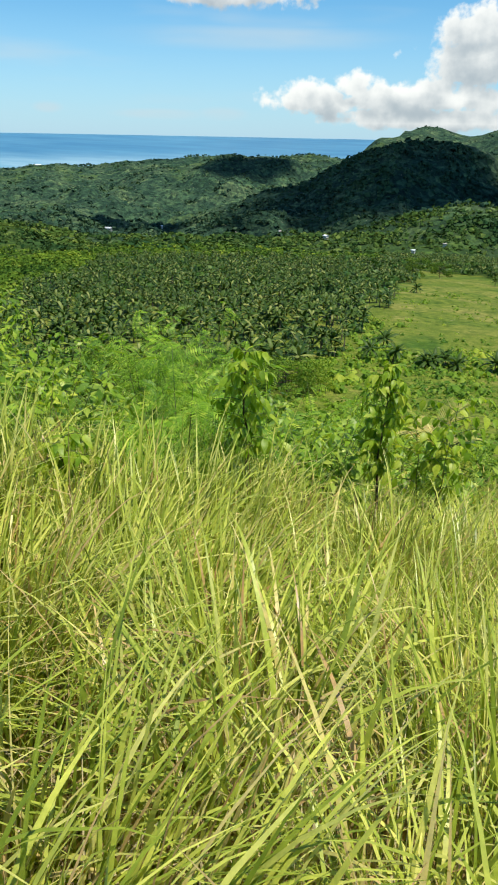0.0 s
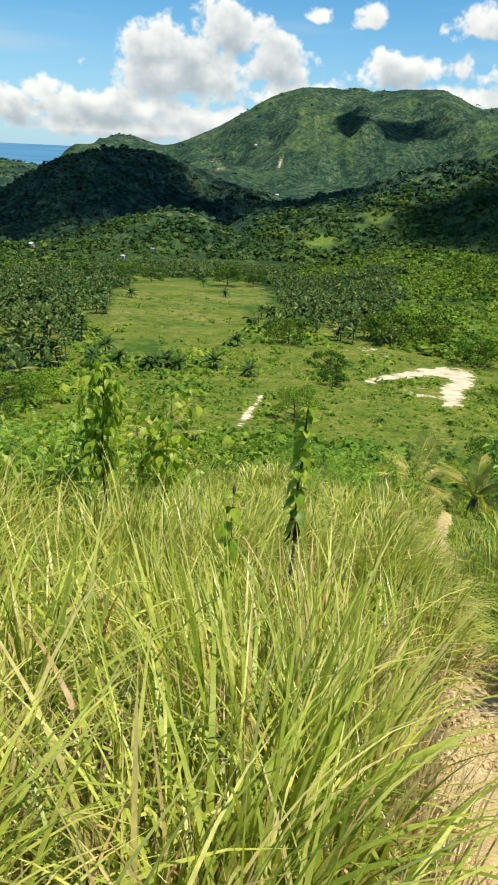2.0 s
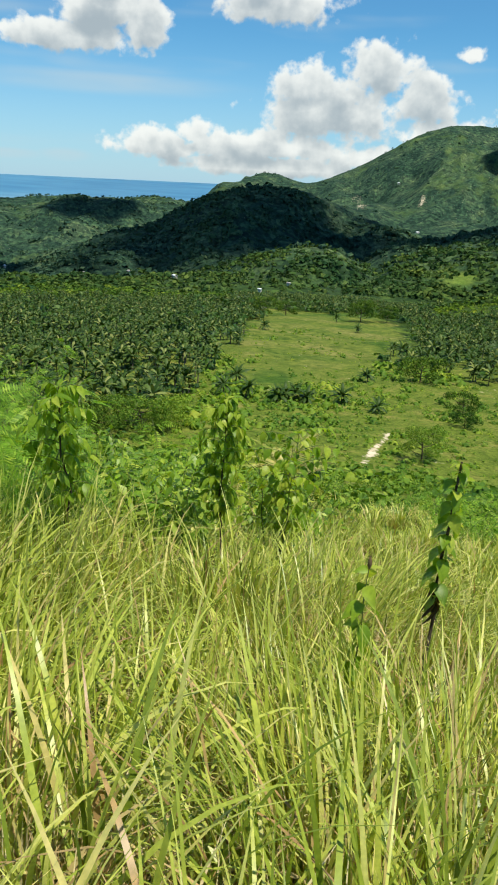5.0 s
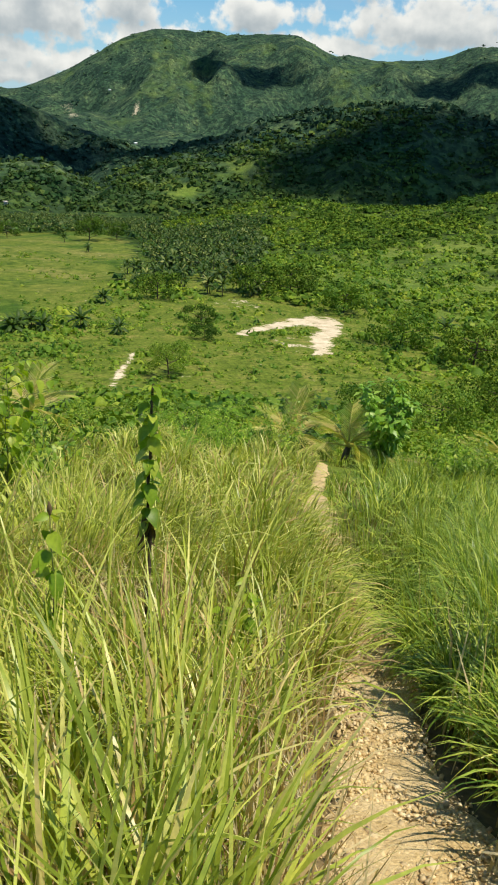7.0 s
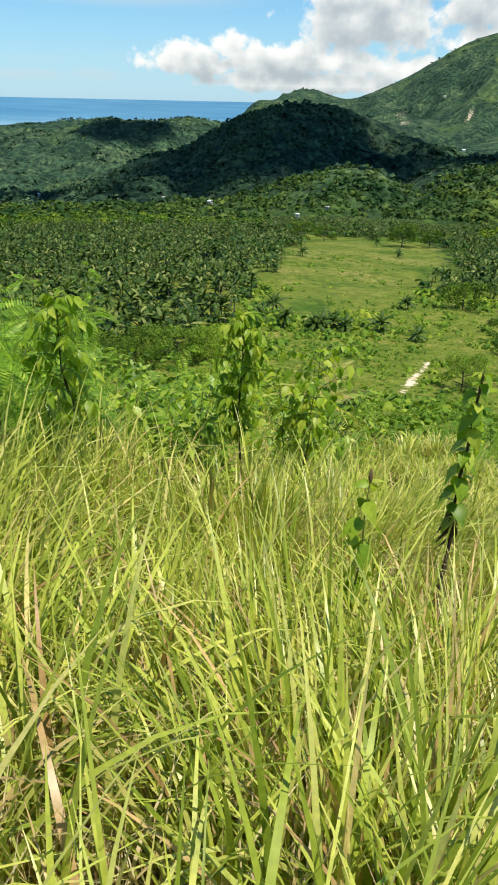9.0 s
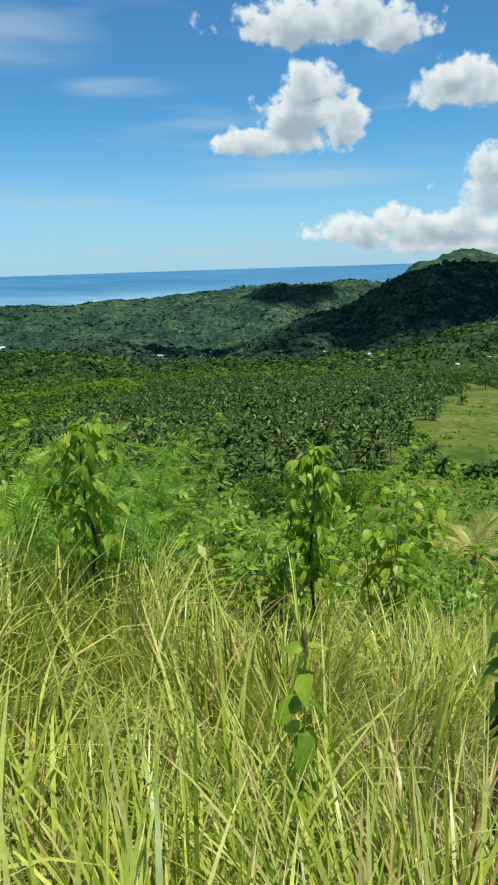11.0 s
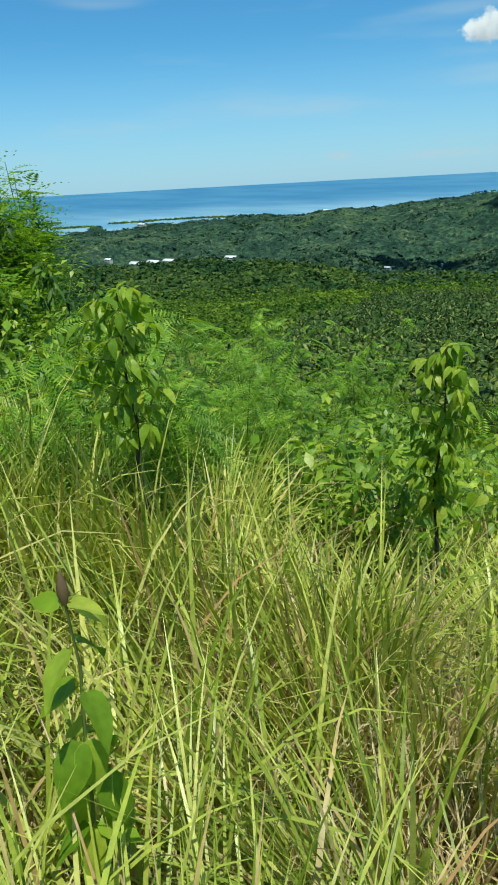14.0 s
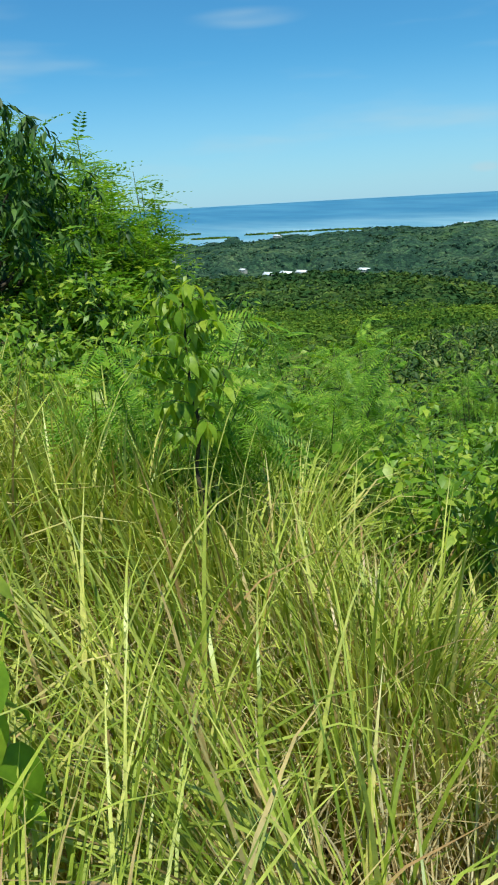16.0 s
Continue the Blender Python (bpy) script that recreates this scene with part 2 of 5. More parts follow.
GRIT = plain_surface("limestone_grit", lambda n: n.ramp(n.add("ShaderNodeNewGeometry").outputs["Random Per Island"],
                     [(0.0, (0.44, 0.31, 0.15)), (0.5, (0.62, 0.48, 0.25)), (1.0, (0.78, 0.64, 0.40))]), 0.9, 0.2)
EARTH = plain_surface("path_earth", lambda n: n.mix(n.smooth(n.noise(n.add("ShaderNodeNewGeometry").outputs["Position"], 3.0, 4.0), 0.35, 0.65),
                      n.ramp(n.noise(n.add("ShaderNodeNewGeometry").outputs["Position"], 45.0, 6.0, 0.65), [(0.3, (0.36, 0.24, 0.10)), (0.7, (0.66, 0.50, 0.25))]),
                      n.ramp(n.noise(n.add("ShaderNodeNewGeometry").outputs["Position"], 70.0, 6.0, 0.65), [(0.3, (0.48, 0.35, 0.17)), (0.7, (0.76, 0.61, 0.36))])),
                      0.95, 0.15, (55.0, 0.03))
ROOF_WHITE = plain_surface("white_roof", lambda n: n.ramp(n.noise(n.add("ShaderNodeNewGeometry").outputs["Position"], 0.3, 3.0),
                           [(0.3, (0.66, 0.70, 0.72)), (0.7, (0.85, 0.86, 0.86))]), 0.5, 0.4)
ROOF_RUST = plain_surface("weathered_roof", lambda n: n.ramp(n.noise(n.add("ShaderNodeNewGeometry").outputs["Position"], 0.4, 3.0),
                          [(0.3, (0.30, 0.26, 0.24)), (0.7, (0.50, 0.46, 0.42))]), 0.7, 0.3)
WALL = plain_surface("house_wall", lambda n: n.ramp(n.noise(n.add("ShaderNodeNewGeometry").outputs["Position"], 0.5, 3.0),
                     [(0.3, (0.40, 0.38, 0.34)), (0.7, (0.62, 0.60, 0.55))]), 0.9, 0.2)


def cloud_material():
    """White vapour, thinning out raggedly towards the rim."""
    m = bpy.data.materials.new("cloud_vapour")
    m.use_nodes = True
    n = Nodes(m.node_tree)
    co = n.add("ShaderNodeTexCoord").outputs["Object"]
    pos = n.add("ShaderNodeNewGeometry").outputs["Position"]
    flat = n.add("ShaderNodeVectorMath", {0: co, 1: (1.0, 1.0, 0.0)}, operation="MULTIPLY").outputs[0]
    rim = n.add("ShaderNodeVectorMath", {0: flat}, operation="LENGTH").outputs["Value"]
    rag = n.math("MULTIPLY", n.math("SUBTRACT", n.noise(pos, 0.011, 6.0, 0.6), 0.5), 1.5)
    body = n.smooth(n.math("ADD", rim, rag), 0.98, 0.52)
    col = n.ramp(n.noise(pos, 0.01, 4.0), [(0.3, (0.78, 0.79, 0.8)), (0.7, (0.85, 0.85, 0.86))])
    b = n.add("ShaderNodeBsdfPrincipled", {"Base Color": col, "Roughness": 1.0, "Specular IOR Level": 0.0})
    mix = n.add("ShaderNodeMixShader", {0: n.math("MULTIPLY", body, 0.80), 1: n.add("ShaderNodeBsdfTransparent").outputs[0], 2: b.outputs[0]})
    n.add("ShaderNodeOutputMaterial", {"Surface": mix.outputs[0]})
    return m


CLOUD = cloud_material()


def ground_material():
    m = bpy.data.materials.new("hill_ground")
    m.use_nodes = True
    n = Nodes(m.node_tree)
    pos = n.add("ShaderNodeNewGeometry").outputs["Position"]
    dist = n.add("ShaderNodeVectorMath", {0: pos}, operation="LENGTH").outputs["Value"]
    cover = n.add("ShaderNodeSeparateColor", {0: n.add("ShaderNodeAttribute", attribute_name="cover").outputs["Color"]})
    near = n.ramp(n.noise(pos, 5.0, 5.0), [(0.3, (0.08, 0.06, 0.03)), (0.7, (0.23, 0.175, 0.09))])
    scrub = n.ramp(n.noise(pos, 0.22, 6.0, 0.65), [(0.3, (0.075, 0.125, 0.016)), (0.52, (0.135, 0.18, 0.028)), (0.72, (0.24, 0.225, 0.065))])
    crowns = n.add("ShaderNodeTexVoronoi", {"Vector": n.add("ShaderNodeVectorMath", {0: pos, 1: (1.0, 1.0, 0.35)}, operation="MULTIPLY").outputs[0], "Scale": 0.105})
    each = n.ramp(n.add("ShaderNodeSeparateColor", {0: crowns.outputs["Color"]}).outputs[0], [(0.0, (0.42, 0.5, 0.55)), (0.6, (0.9, 0.92, 0.9)), (1.0, (1.5, 1.4, 1.15))])
    # bluish greens of the far wooded ground carry painted aerial haze
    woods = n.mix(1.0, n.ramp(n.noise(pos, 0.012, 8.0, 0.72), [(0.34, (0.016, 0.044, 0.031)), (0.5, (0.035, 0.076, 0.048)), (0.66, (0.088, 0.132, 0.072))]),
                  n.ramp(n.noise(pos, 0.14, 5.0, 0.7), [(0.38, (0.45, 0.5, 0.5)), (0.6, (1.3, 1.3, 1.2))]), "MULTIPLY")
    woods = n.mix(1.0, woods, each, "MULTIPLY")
    leafy = n.ramp(n.noise(pos, 1.3, 5.0, 0.75), [(0.36, (0.45, 0.5, 0.45)), (0.62, (1.25, 1.22, 1.15))])
    scrub = n.mix(1.0, scrub, leafy, "MULTIPLY")
    lush = n.mix(1.0, n.ramp(n.noise(pos, 0.02, 8.0, 0.72), [(0.34, (0.026, 0.058, 0.011)), (0.5, (0.055, 0.10, 0.017)), (0.66, (0.12, 0.165, 0.032))]),
                 n.ramp(n.noise(pos, 0.22, 5.0, 0.75), [(0.38, (0.4, 0.46, 0.45)), (0.6, (1.25, 1.25, 1.15))]), "MULTIPLY")
    lush = n.mix(1.0, lush, each, "MULTIPLY")
    col = n.mix(n.smooth(dist, 7.0, 16.0), near, scrub)
    col = n.mix(n.smooth(dist, 200.0, 330.0), col, lush)
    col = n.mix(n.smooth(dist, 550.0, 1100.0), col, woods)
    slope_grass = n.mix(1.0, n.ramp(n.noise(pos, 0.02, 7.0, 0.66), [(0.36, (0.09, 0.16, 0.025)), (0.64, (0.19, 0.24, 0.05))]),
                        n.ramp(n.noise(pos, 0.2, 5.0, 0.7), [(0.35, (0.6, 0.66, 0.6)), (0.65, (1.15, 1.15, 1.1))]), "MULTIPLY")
    # past 1 km the same grass turns bluer, imitating haze in its colour
    hazed_grass = n.mix(1.0, slope_grass, (0.72, 0.80, 1.35), "MULTIPLY")
    slope_grass = n.mix(n.smooth(dist, 1000.0, 1500.0), slope_grass, hazed_grass)
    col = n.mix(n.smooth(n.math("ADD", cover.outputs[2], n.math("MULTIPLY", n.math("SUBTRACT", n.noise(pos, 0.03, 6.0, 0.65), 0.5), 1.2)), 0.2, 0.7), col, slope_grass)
    pasture = n.mix(1.0, n.ramp(n.noise(pos, 0.035, 8.0, 0.66), [(0.36, (0.060, 0.118, 0.017)), (0.5, (0.135, 0.172, 0.030)), (0.66, (0.205, 0.205, 0.060))]),
                    n.ramp(n.noise(pos, 0.28, 6.0, 0.75), [(0.36, (0.5, 0.6, 0.5)), (0.64, (1.22, 1.18, 1.1))]), "MULTIPLY")
    rag = n.math("MULTIPLY", n.math("SUBTRACT", n.noise(pos, 0.07, 7.0, 0.7), 0.5), 1.5)
    col = n.mix(n.smooth(n.math("ADD", cover.outputs[1], rag), 0.36, 0.66), col, pasture)
    soil = n.ramp(n.noise(pos, 0.35, 6.0, 0.65), [(0.3, (0.42, 0.34, 0.22)), (0.6, (0.68, 0.58, 0.42)), (0.8, (0.78, 0.70, 0.55))])
    rag2 = n.math("MULTIPLY", n.math("SUBTRACT", n.noise(pos, 0.3, 6.0, 0.75), 0.5), 3.0)
    col = n.mix(n.smooth(n.math("ADD", cover.outputs[0], rag2), 0.42, 0.66), col, soil)
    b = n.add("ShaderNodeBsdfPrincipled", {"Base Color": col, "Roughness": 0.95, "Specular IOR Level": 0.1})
    bump = n.add("ShaderNodeBump", {"Strength": 0.6, "Distance": 0.4, "Height": n.noise(pos, 0.8, 6.0)})
    tops = n.add("ShaderNodeBump", {"Strength": n.smooth(dist, 500.0, 1200.0), "Distance": 4.0, "Height": n.noise(pos, 0.11, 4.0, 0.7), "Normal": bump.outputs[0]})
    n.tree.links.new(tops.outputs[0], b.inputs["Normal"])
    n.add("ShaderNodeOutputMaterial", {"Surface": b.outputs[0]})
    return m


def sea_material():
    m = bpy.data.materials.new("sea_water")
    m.use_nodes = True
    n = Nodes(m.node_tree)
    pos = n.add("ShaderNodeNewGeometry").outputs["Position"]
    dist = n.add("ShaderNodeVectorMath", {0: pos}, operation="LENGTH").outputs["Value"]
    streak = n.noise(n.add("ShaderNodeVectorMath", {0: pos, 1: (0.4, 1.0, 1.0)}, operation="MULTIPLY").outputs[0], 0.006, 5.0, 0.6)
    shoal = n.ramp(streak, [(0.35, (0.12, 0.29, 0.40)), (0.65, (0.26, 0.42, 0.50))])
    deep = n.ramp(streak, [(0.35, (0.036, 0.16, 0.29)), (0.65, (0.075, 0.235, 0.365))])
    col = n.mix(n.smooth(dist, 2700.0, 3500.0), shoal, deep)
    b = n.add("ShaderNodeBsdfPrincipled", {"Base Color": col, "Roughness": 0.5, "Specular IOR Level": 0.25})
    n.add("ShaderNodeOutputMaterial", {"Surface": b.outputs[0]})
    return m


GROUND, SEA = ground_material(), sea_material()


# ---------------------------------------------------------------- mesh helpers
def mesh_from(name, verts, faces, mat, smooth=False, attrs=None):
    """A mesh from an array of points and an array of triangles or quads."""
    me = bpy.data.meshes.new(name)
    verts, faces = np.asarray(verts, np.float32), np.asarray(faces, np.int32)
    k = faces.shape[1]
    me.vertices.add(len(verts))
    me.vertices.foreach_set("co", verts.ravel())
    me.loops.add(faces.size)
    me.loops.foreach_set("vertex_index", faces.ravel())
    me.polygons.add(len(faces))
    me.polygons.foreach_set("loop_start", np.arange(0, faces.size, k, dtype=np.int32))
    me.polygons.foreach_set("loop_total", np.full(len(faces), k, np.int32))
    if smooth:
        me.polygons.foreach_set("use_smooth", np.ones(len(faces), bool))
    for key, values in (attrs or {}).items():
        if values.ndim == 1:
            me.attributes.new(key, "FLOAT", "POINT").data.foreach_set("value", values.astype(np.float32))
        else:
            me.attributes.new(key, "FLOAT_COLOR", "POINT").data.foreach_set("color", values.astype(np.float32).ravel())
    me.update()
    me.validate()
    me.materials.append(mat)
    return me


def part(name, me, parent, label="", m=None):
    ob = new(name, me)
    ob.parent = parent
    if m is not None:
        ob.matrix_basis = m
    return tagged(ob, label)


def thing(name, at, label, category, group="", turn=0.0, scale=1.0):
    ob = new(name)
    ob.empty_display_size = 0.1
    ob.matrix_basis = Matrix.LocRotScale(Vector(at), Euler((0, 0, turn)), Vector((scale,) * 3))
    return tagged(ob, label, category, group)


def join(pieces):
    """One set of points and faces from several."""
    vs, fs, k = [], [], 0
    for v, f in pieces:
        vs.append(v)
        fs.append(np.asarray(f) + k)
        k += len(v)
    return np.concatenate(vs), np.concatenate(fs)


def frames(ahead, roll):
    """Turns whose x axis points along ahead, rolled about it; z is up where roll is 0."""
    a = ahead / np.linalg.norm(ahead, axis=1, keepdims=True)
    side = np.cross(np.tile((0.0, 0.0, 1.0), (len(a), 1)), a)
    side /= np.linalg.norm(side, axis=1, keepdims=True) + 1e-9
    up = np.cross(a, side)
    c, s = np.cos(roll)[:, None], np.sin(roll)[:, None]
    return np.stack([a, c * side + s * up, c * up - s * side], 2)


def scatter(template, turns, places, scales):
    """Many copies of one small mesh as one set of points and faces."""
    tv, tf = template
    n, scales = len(places), np.asarray(scales, float)
    if scales.ndim == 1:
        scales = np.repeat(scales[:, None], 3, 1)
    v = np.einsum("nij,nkj->nki", turns, tv[None] * scales[:, None, :]) + places[:, None, :]
    f = tf[None] + (np.arange(n) * len(tv))[:, None, None]
    return v.reshape(-1, 3), f.reshape(-1, tf.shape[1])


def turn_z(angles):
    c, s, o = np.cos(angles), np.sin(angles), np.zeros(len(angles))
    return np.stack([np.stack([c, -s, o], 1), np.stack([s, c, o], 1), np.stack([o, o, o + 1], 1)], 1)


def tube(points, radii, sides=7):
    """A tapered tube along points, closed at its end by its narrow tip."""
    p = np.asarray(points, float)
    d = np.gradient(p, axis=0)
    fr = frames(d + np.array([1e-4, 0, 0]), np.zeros(len(p)))
    ang = np.arange(sides) * 2 * np.pi / sides
    ring = np.cos(ang)[None, :, None] * fr[:, None, :, 1] + np.sin(ang)[None, :, None] * fr[:, None, :, 2]
    v = (p[:, None] + ring * np.asarray(radii)[:, None, None]).reshape(-1, 3)
    i, j = np.meshgrid(np.arange(len(p) - 1), np.arange(sides), indexing="ij")
    a, b = i * sides + j, i * sides + (j + 1) % sides
    return v, np.stack([a, b, b + sides, a + sides], -1).reshape(-1, 4)


def small_leaf(width=0.5, fold=0.15, droop=0.35):
    """A folded leaf of length 1 along x in few faces, for dense bushes."""
    w = 0.5 * width
    v = [(0, 0, 0), (0.45, -w, -0.2 * droop + fold * w), (0.45, 0, -0.2 * droop), (0.45, w, -0.2 * droop + fold * w), (1, 0, -droop)]
    return np.array(v), np.array([(0, 1, 2), (0, 2, 3), (1, 4, 2), (2, 4, 3)])


def feather_leaf(pairs=9, droop=0.35, length=0.34, slim=0.16):
    """A compound leaf of length 1 along x: a bent rib with pairs of slim leaflets."""
    pieces = []
    for i in range(pairs):
        x = 0.14 + 0.86 * i / (pairs - 1)
        l = length * (1.0 - 0.55 * abs(x - 0.45) / 0.55)
        for s in (-1, 1):
            z = -droop * x * x
            a, b = np.array([x, 0, z]), np.array([x + 0.35 * l, s * l, z - 0.25 * l])
            w = np.array([slim * l, 0, 0])
            pieces.append((np.array([a, b * 0.5 + a * 0.5 + w, b, b * 0.5 + a * 0.5 - w]), np.array([[0, 1, 2, 3]])))
    rib = [(0, 0.008, 0), (0, -0.008, 0), (0.5, -0.006, -droop * 0.25), (0.5, 0.006, -droop * 0.25), (1, 0.002, -droop), (1, -0.002, -droop)]
    pieces.append((np.array(rib), np.array([[0, 1, 2, 3], [3, 2, 5, 4]])))
    v, f = join(pieces)
    return v, np.concatenate([f[:, [0, 1, 2]], f[:, [0, 2, 3]]])


def palm_frond(segs=6, leaflets=0, droop=0.55, width=0.115):
    """A palm frond of length 1 along x; leaflets a side, or a plain ridged blade where 0."""
    pieces = []
    curve = lambda x: np.array([x * (1 - 0.15 * x), 0.0, 0.25 * x - droop * x * x])
    if leaflets:
        for i in range(leaflets):
            x = 0.15 + 0.85 * i / leaflets
            l = 0.34 * (1.0 - 0.75 * abs(x - 0.5))
            for s in (-1, 1):
                a = curve(x)
                b = a + np.array([0.65 * l, s * l * 0.7, -0.22 * l])
                w = np.array([0.011, 0, 0.003])
                m = (a + b) / 2 + np.array([0, 0, 0.06 * l])
                pieces.append((np.array([a - w, a + w, m + w, b, m - w]), np.array([[0, 1, 2, 4], [4, 2, 3, 3]])))
        v, f = tube([curve(x) for x in np.linspace(0, 1, segs + 1)], np.linspace(0.018, 0.003, segs + 1), 4)
        pieces.append((v, f))
    else:
        xs = np.linspace(0, 1, segs + 1)
        ws = width * np.sin(np.pi * np.clip(xs * 0.92 + 0.08, 0, 1)) ** 0.7
        v = [curve(x) + np.array([0, s * w, -0.55 * w * abs(s)]) for x, w in zip(xs, ws) for s in (-1, 0, 1)]
        f = [(3 * i + s, 3 * i + s + 1, 3 * i + s + 4, 3 * i + s + 3) for i in range(segs) for s in (0, 1)]
        pieces.append((np.array(v), np.array(f)))
    v, f = join(pieces)
    return v, np.concatenate([f[:, [0, 1, 2]], f[:, [0, 2, 3]]])


def clump(rng, cards=18, flat=0.75, size=0.42):
    """A crown of many tilted sprays, of radius 1 about its middle."""
    d = rng.normal(size=(cards, 3))
    d[:, 2] = np.abs(d[:, 2]) * 0.9 - 0.15
    d /= np.linalg.norm(d, axis=1, keepdims=True)
    places = d * (0.55 + 0.4 * rng.random((cards, 1))) * [1, 1, flat]
    leafy = np.array([(-1.1, -0.1, 0.1), (0.1, -0.85, -0.1), (1.1, 0.15, 0.12), (-0.1, 0.85, -0.12)])
    tri = np.array([(0, 1, 2), (0, 2, 3)])
    ax = np.cross(d, rng.normal(size=(cards, 3)))
    ax /= np.linalg.norm(ax, axis=1, keepdims=True)
    nrm = d + rng.normal(size=(cards, 3)) * 0.45
    nrm -= (nrm * ax).sum(1, keepdims=True) * ax
    nrm /= np.linalg.norm(nrm, axis=1, keepdims=True)
    turns = np.stack([ax, np.cross(nrm, ax), nrm], 2)
    return scatter((leafy, tri), turns, places, size * (0.6 + 0.7 * rng.random(cards)))


def leafy_dome(rng, sprays=12, flat=0.8, size=0.24, core=0.88):
    """A rough crown core with small leaf sprays standing off it."""
    core_v, core_f = crown_dome(rng, 6)
    d = rng.normal(size=(sprays, 3))
    d[:, 2] = np.abs(d[:, 2]) + 0.1
    d /= np.linalg.norm(d, axis=1, keepdims=True)
    card = np.array([(-1, -0.2, 0), (0.1, -0.8, 0.15), (1, 0.1, -0.1), (-0.1, 0.8, 0.1)])
    turns = frames(np.cross(d, rng.normal(size=(sprays, 3))), rng.normal(0, 0.9, sprays))
    sv, sf = scatter((card, np.array([(0, 1, 2), (0, 2, 3)])), turns, d * (core + (1.1 - core) * rng.random((sprays, 1)) ** 0.6), size * (0.6 + 0.8 * rng.random(sprays)))
    v, f = join([(core_v * core, core_f), (sv, sf)])
    return v * [1, 1, flat], f


def crown_dome(rng, sides=6):
    """A small uneven tree crown, as seen from far off."""
    v = [(0, 0, 1.0 + 0.25 * rng.normal())]
    for n, rad, z in ((sides, 0.62, 0.68), (sides, 1.0, -0.15)):
        a = np.arange(n) * 2 * np.pi / n + rng.random()
        q = rad * (1 + 0.28 * rng.normal(size=n)).clip(0.5, 1.5)
        v += [(math.cos(t) * k, math.sin(t) * k, z + 0.16 * rng.normal()) for t, k in zip(a, q)]
    f = [(0, 1 + i, 1 + (i + 1) % sides) for i in range(sides)]
    for i in range(sides):
        j = (i + 1) % sides
        f += [(1 + i, 1 + sides + i, 1 + sides + j), (1 + i, 1 + sides + j, 1 + j)]
    return np.array(v), np.array(f)


# ---------------------------------------------------------------- the land
def table(x, xs, ys):
    """Smooth curve through a few knots."""
    xs, ys = np.asarray(xs, float), np.asarray(ys, float)
    i = np.clip(np.searchsorted(xs, x) - 1, 0, len(xs) - 2)
    u = np.clip((x - xs[i]) / (xs[i + 1] - xs[i]), 0, 1)
    m = np.gradient(ys, xs)
    h = xs[i + 1] - xs[i]
    return ((2 * u**3 - 3 * u**2 + 1) * ys[i] + (u**3 - 2 * u**2 + u) * h * m[i] + (-2 * u**3 + 3 * u**2) * ys[i + 1] + (u**3 - u**2) * h * m[i + 1])


# valley profile: distance, height under the eye
VALLEY_R = (0, 12, 30, 60, 105, 125, 150, 200, 300, 430, 700, 1000, 1300, 1700, 2100, 2500, 4900)
VALLEY_Z = (-1.55, -6.8, -14.66, -26, -41.3, -43.2, -45.6, -50.5, -61, -76, -104, -134, -160, -172, -166, -150, -150)
# ridges: distance of the crest, reach to the front, reach to the back, azimuths, elevations of the crest in degrees
RIDGES = {}
RIDGES["mountain"] = (2700, 1150, 700, (-16, -12, -10.3, -8, -5.7, -4.2, -2, 0.3, 2.1, 4.9, 8, 11.1, 14.2, 16.9, 18.1, 20.3, 21.7, 24.3, 27.4, 29.6, 31.9, 34.5, 36.3, 37.7, 45, 70),
                      (-2.6, -1.1, -.2, .2, .5, .2, .5, 1.3, 2.25, 3.5, 4.2, 4.4, 4.3, 4.15, 3.75, 3.3, 3.0, 3.25, 3.65, 4.2, 3.95, 3.7, 3.9, 3.6, 3.3, 3))
RIDGES["bluff"] = (1350, 420, 350, (-26, -22, -18.5, -16.3, -13.8, -11.6, -9.4, -5, -1, 4, 9, 14),
              (-7, -5.6, -4.2, -3.8, -2.6, -1.5, -.85, -.45, -1.3, -3, -5, -7))
RIDGES["spur"] = (1000, 330, 300, (-2, 0, 2.8, 6.7, 11.9, 16.4, 22, 28.7, 32, 40, 70), (-8, -6.8, -4.9, -3.9, -2.2, -1.1, -.1, -.4, -.8, -.7, 0))
RIDGES["near_wood"] = (540, 290, 200, (4, 6, 9.8, 13.2, 15, 23.6, 26, 32, 39, 70), (-10.5, -9.8, -8.8, -7.8, -7.3, -6.9, -6.7, -5.4, -4.4, -2))
RIDGES["blue_hill"] = (1900, 300, 250, (-32, -28, -24.4, -22.6, -20, -17, -15, -10), (-4.5, -3, -2.35, -1.95, -1.75, -1.65, -2.3, -4))
RIDGES["plateau"] = (2150, 700, 300, (-80, -58, -52, -45, -40.5, -36, -27, -24, -15, -11), (-4, -4.0, -3.5, -3.15, -2.75, -2.6, -2.2, -2.1, -1.8, -1.4))
RIDGES["olive"] = (750, 240, 300, (-90, -53, -49, -43, -39.5, -37, -34, -28, -20), (-7.4, -7.6, -7.5, -7.3, -6.9, -7.4, -8.4, -10.2, -12))
RIDGES["knoll"] = (1120, 230, 200, (-32, -27, -24, -20.6, -17, -12, -8), (-9.5, -7.7, -6.6, -5.6, -5.4, -6.8, -9))
RIDGES["low_spur"] = (920, 240, 200, (-16, -14, -10, -7.5, -3.4, 0, 3, 7), (-9, -8.3, -6.9, -6.0, -5.0, -5.4, -6.9, -9))


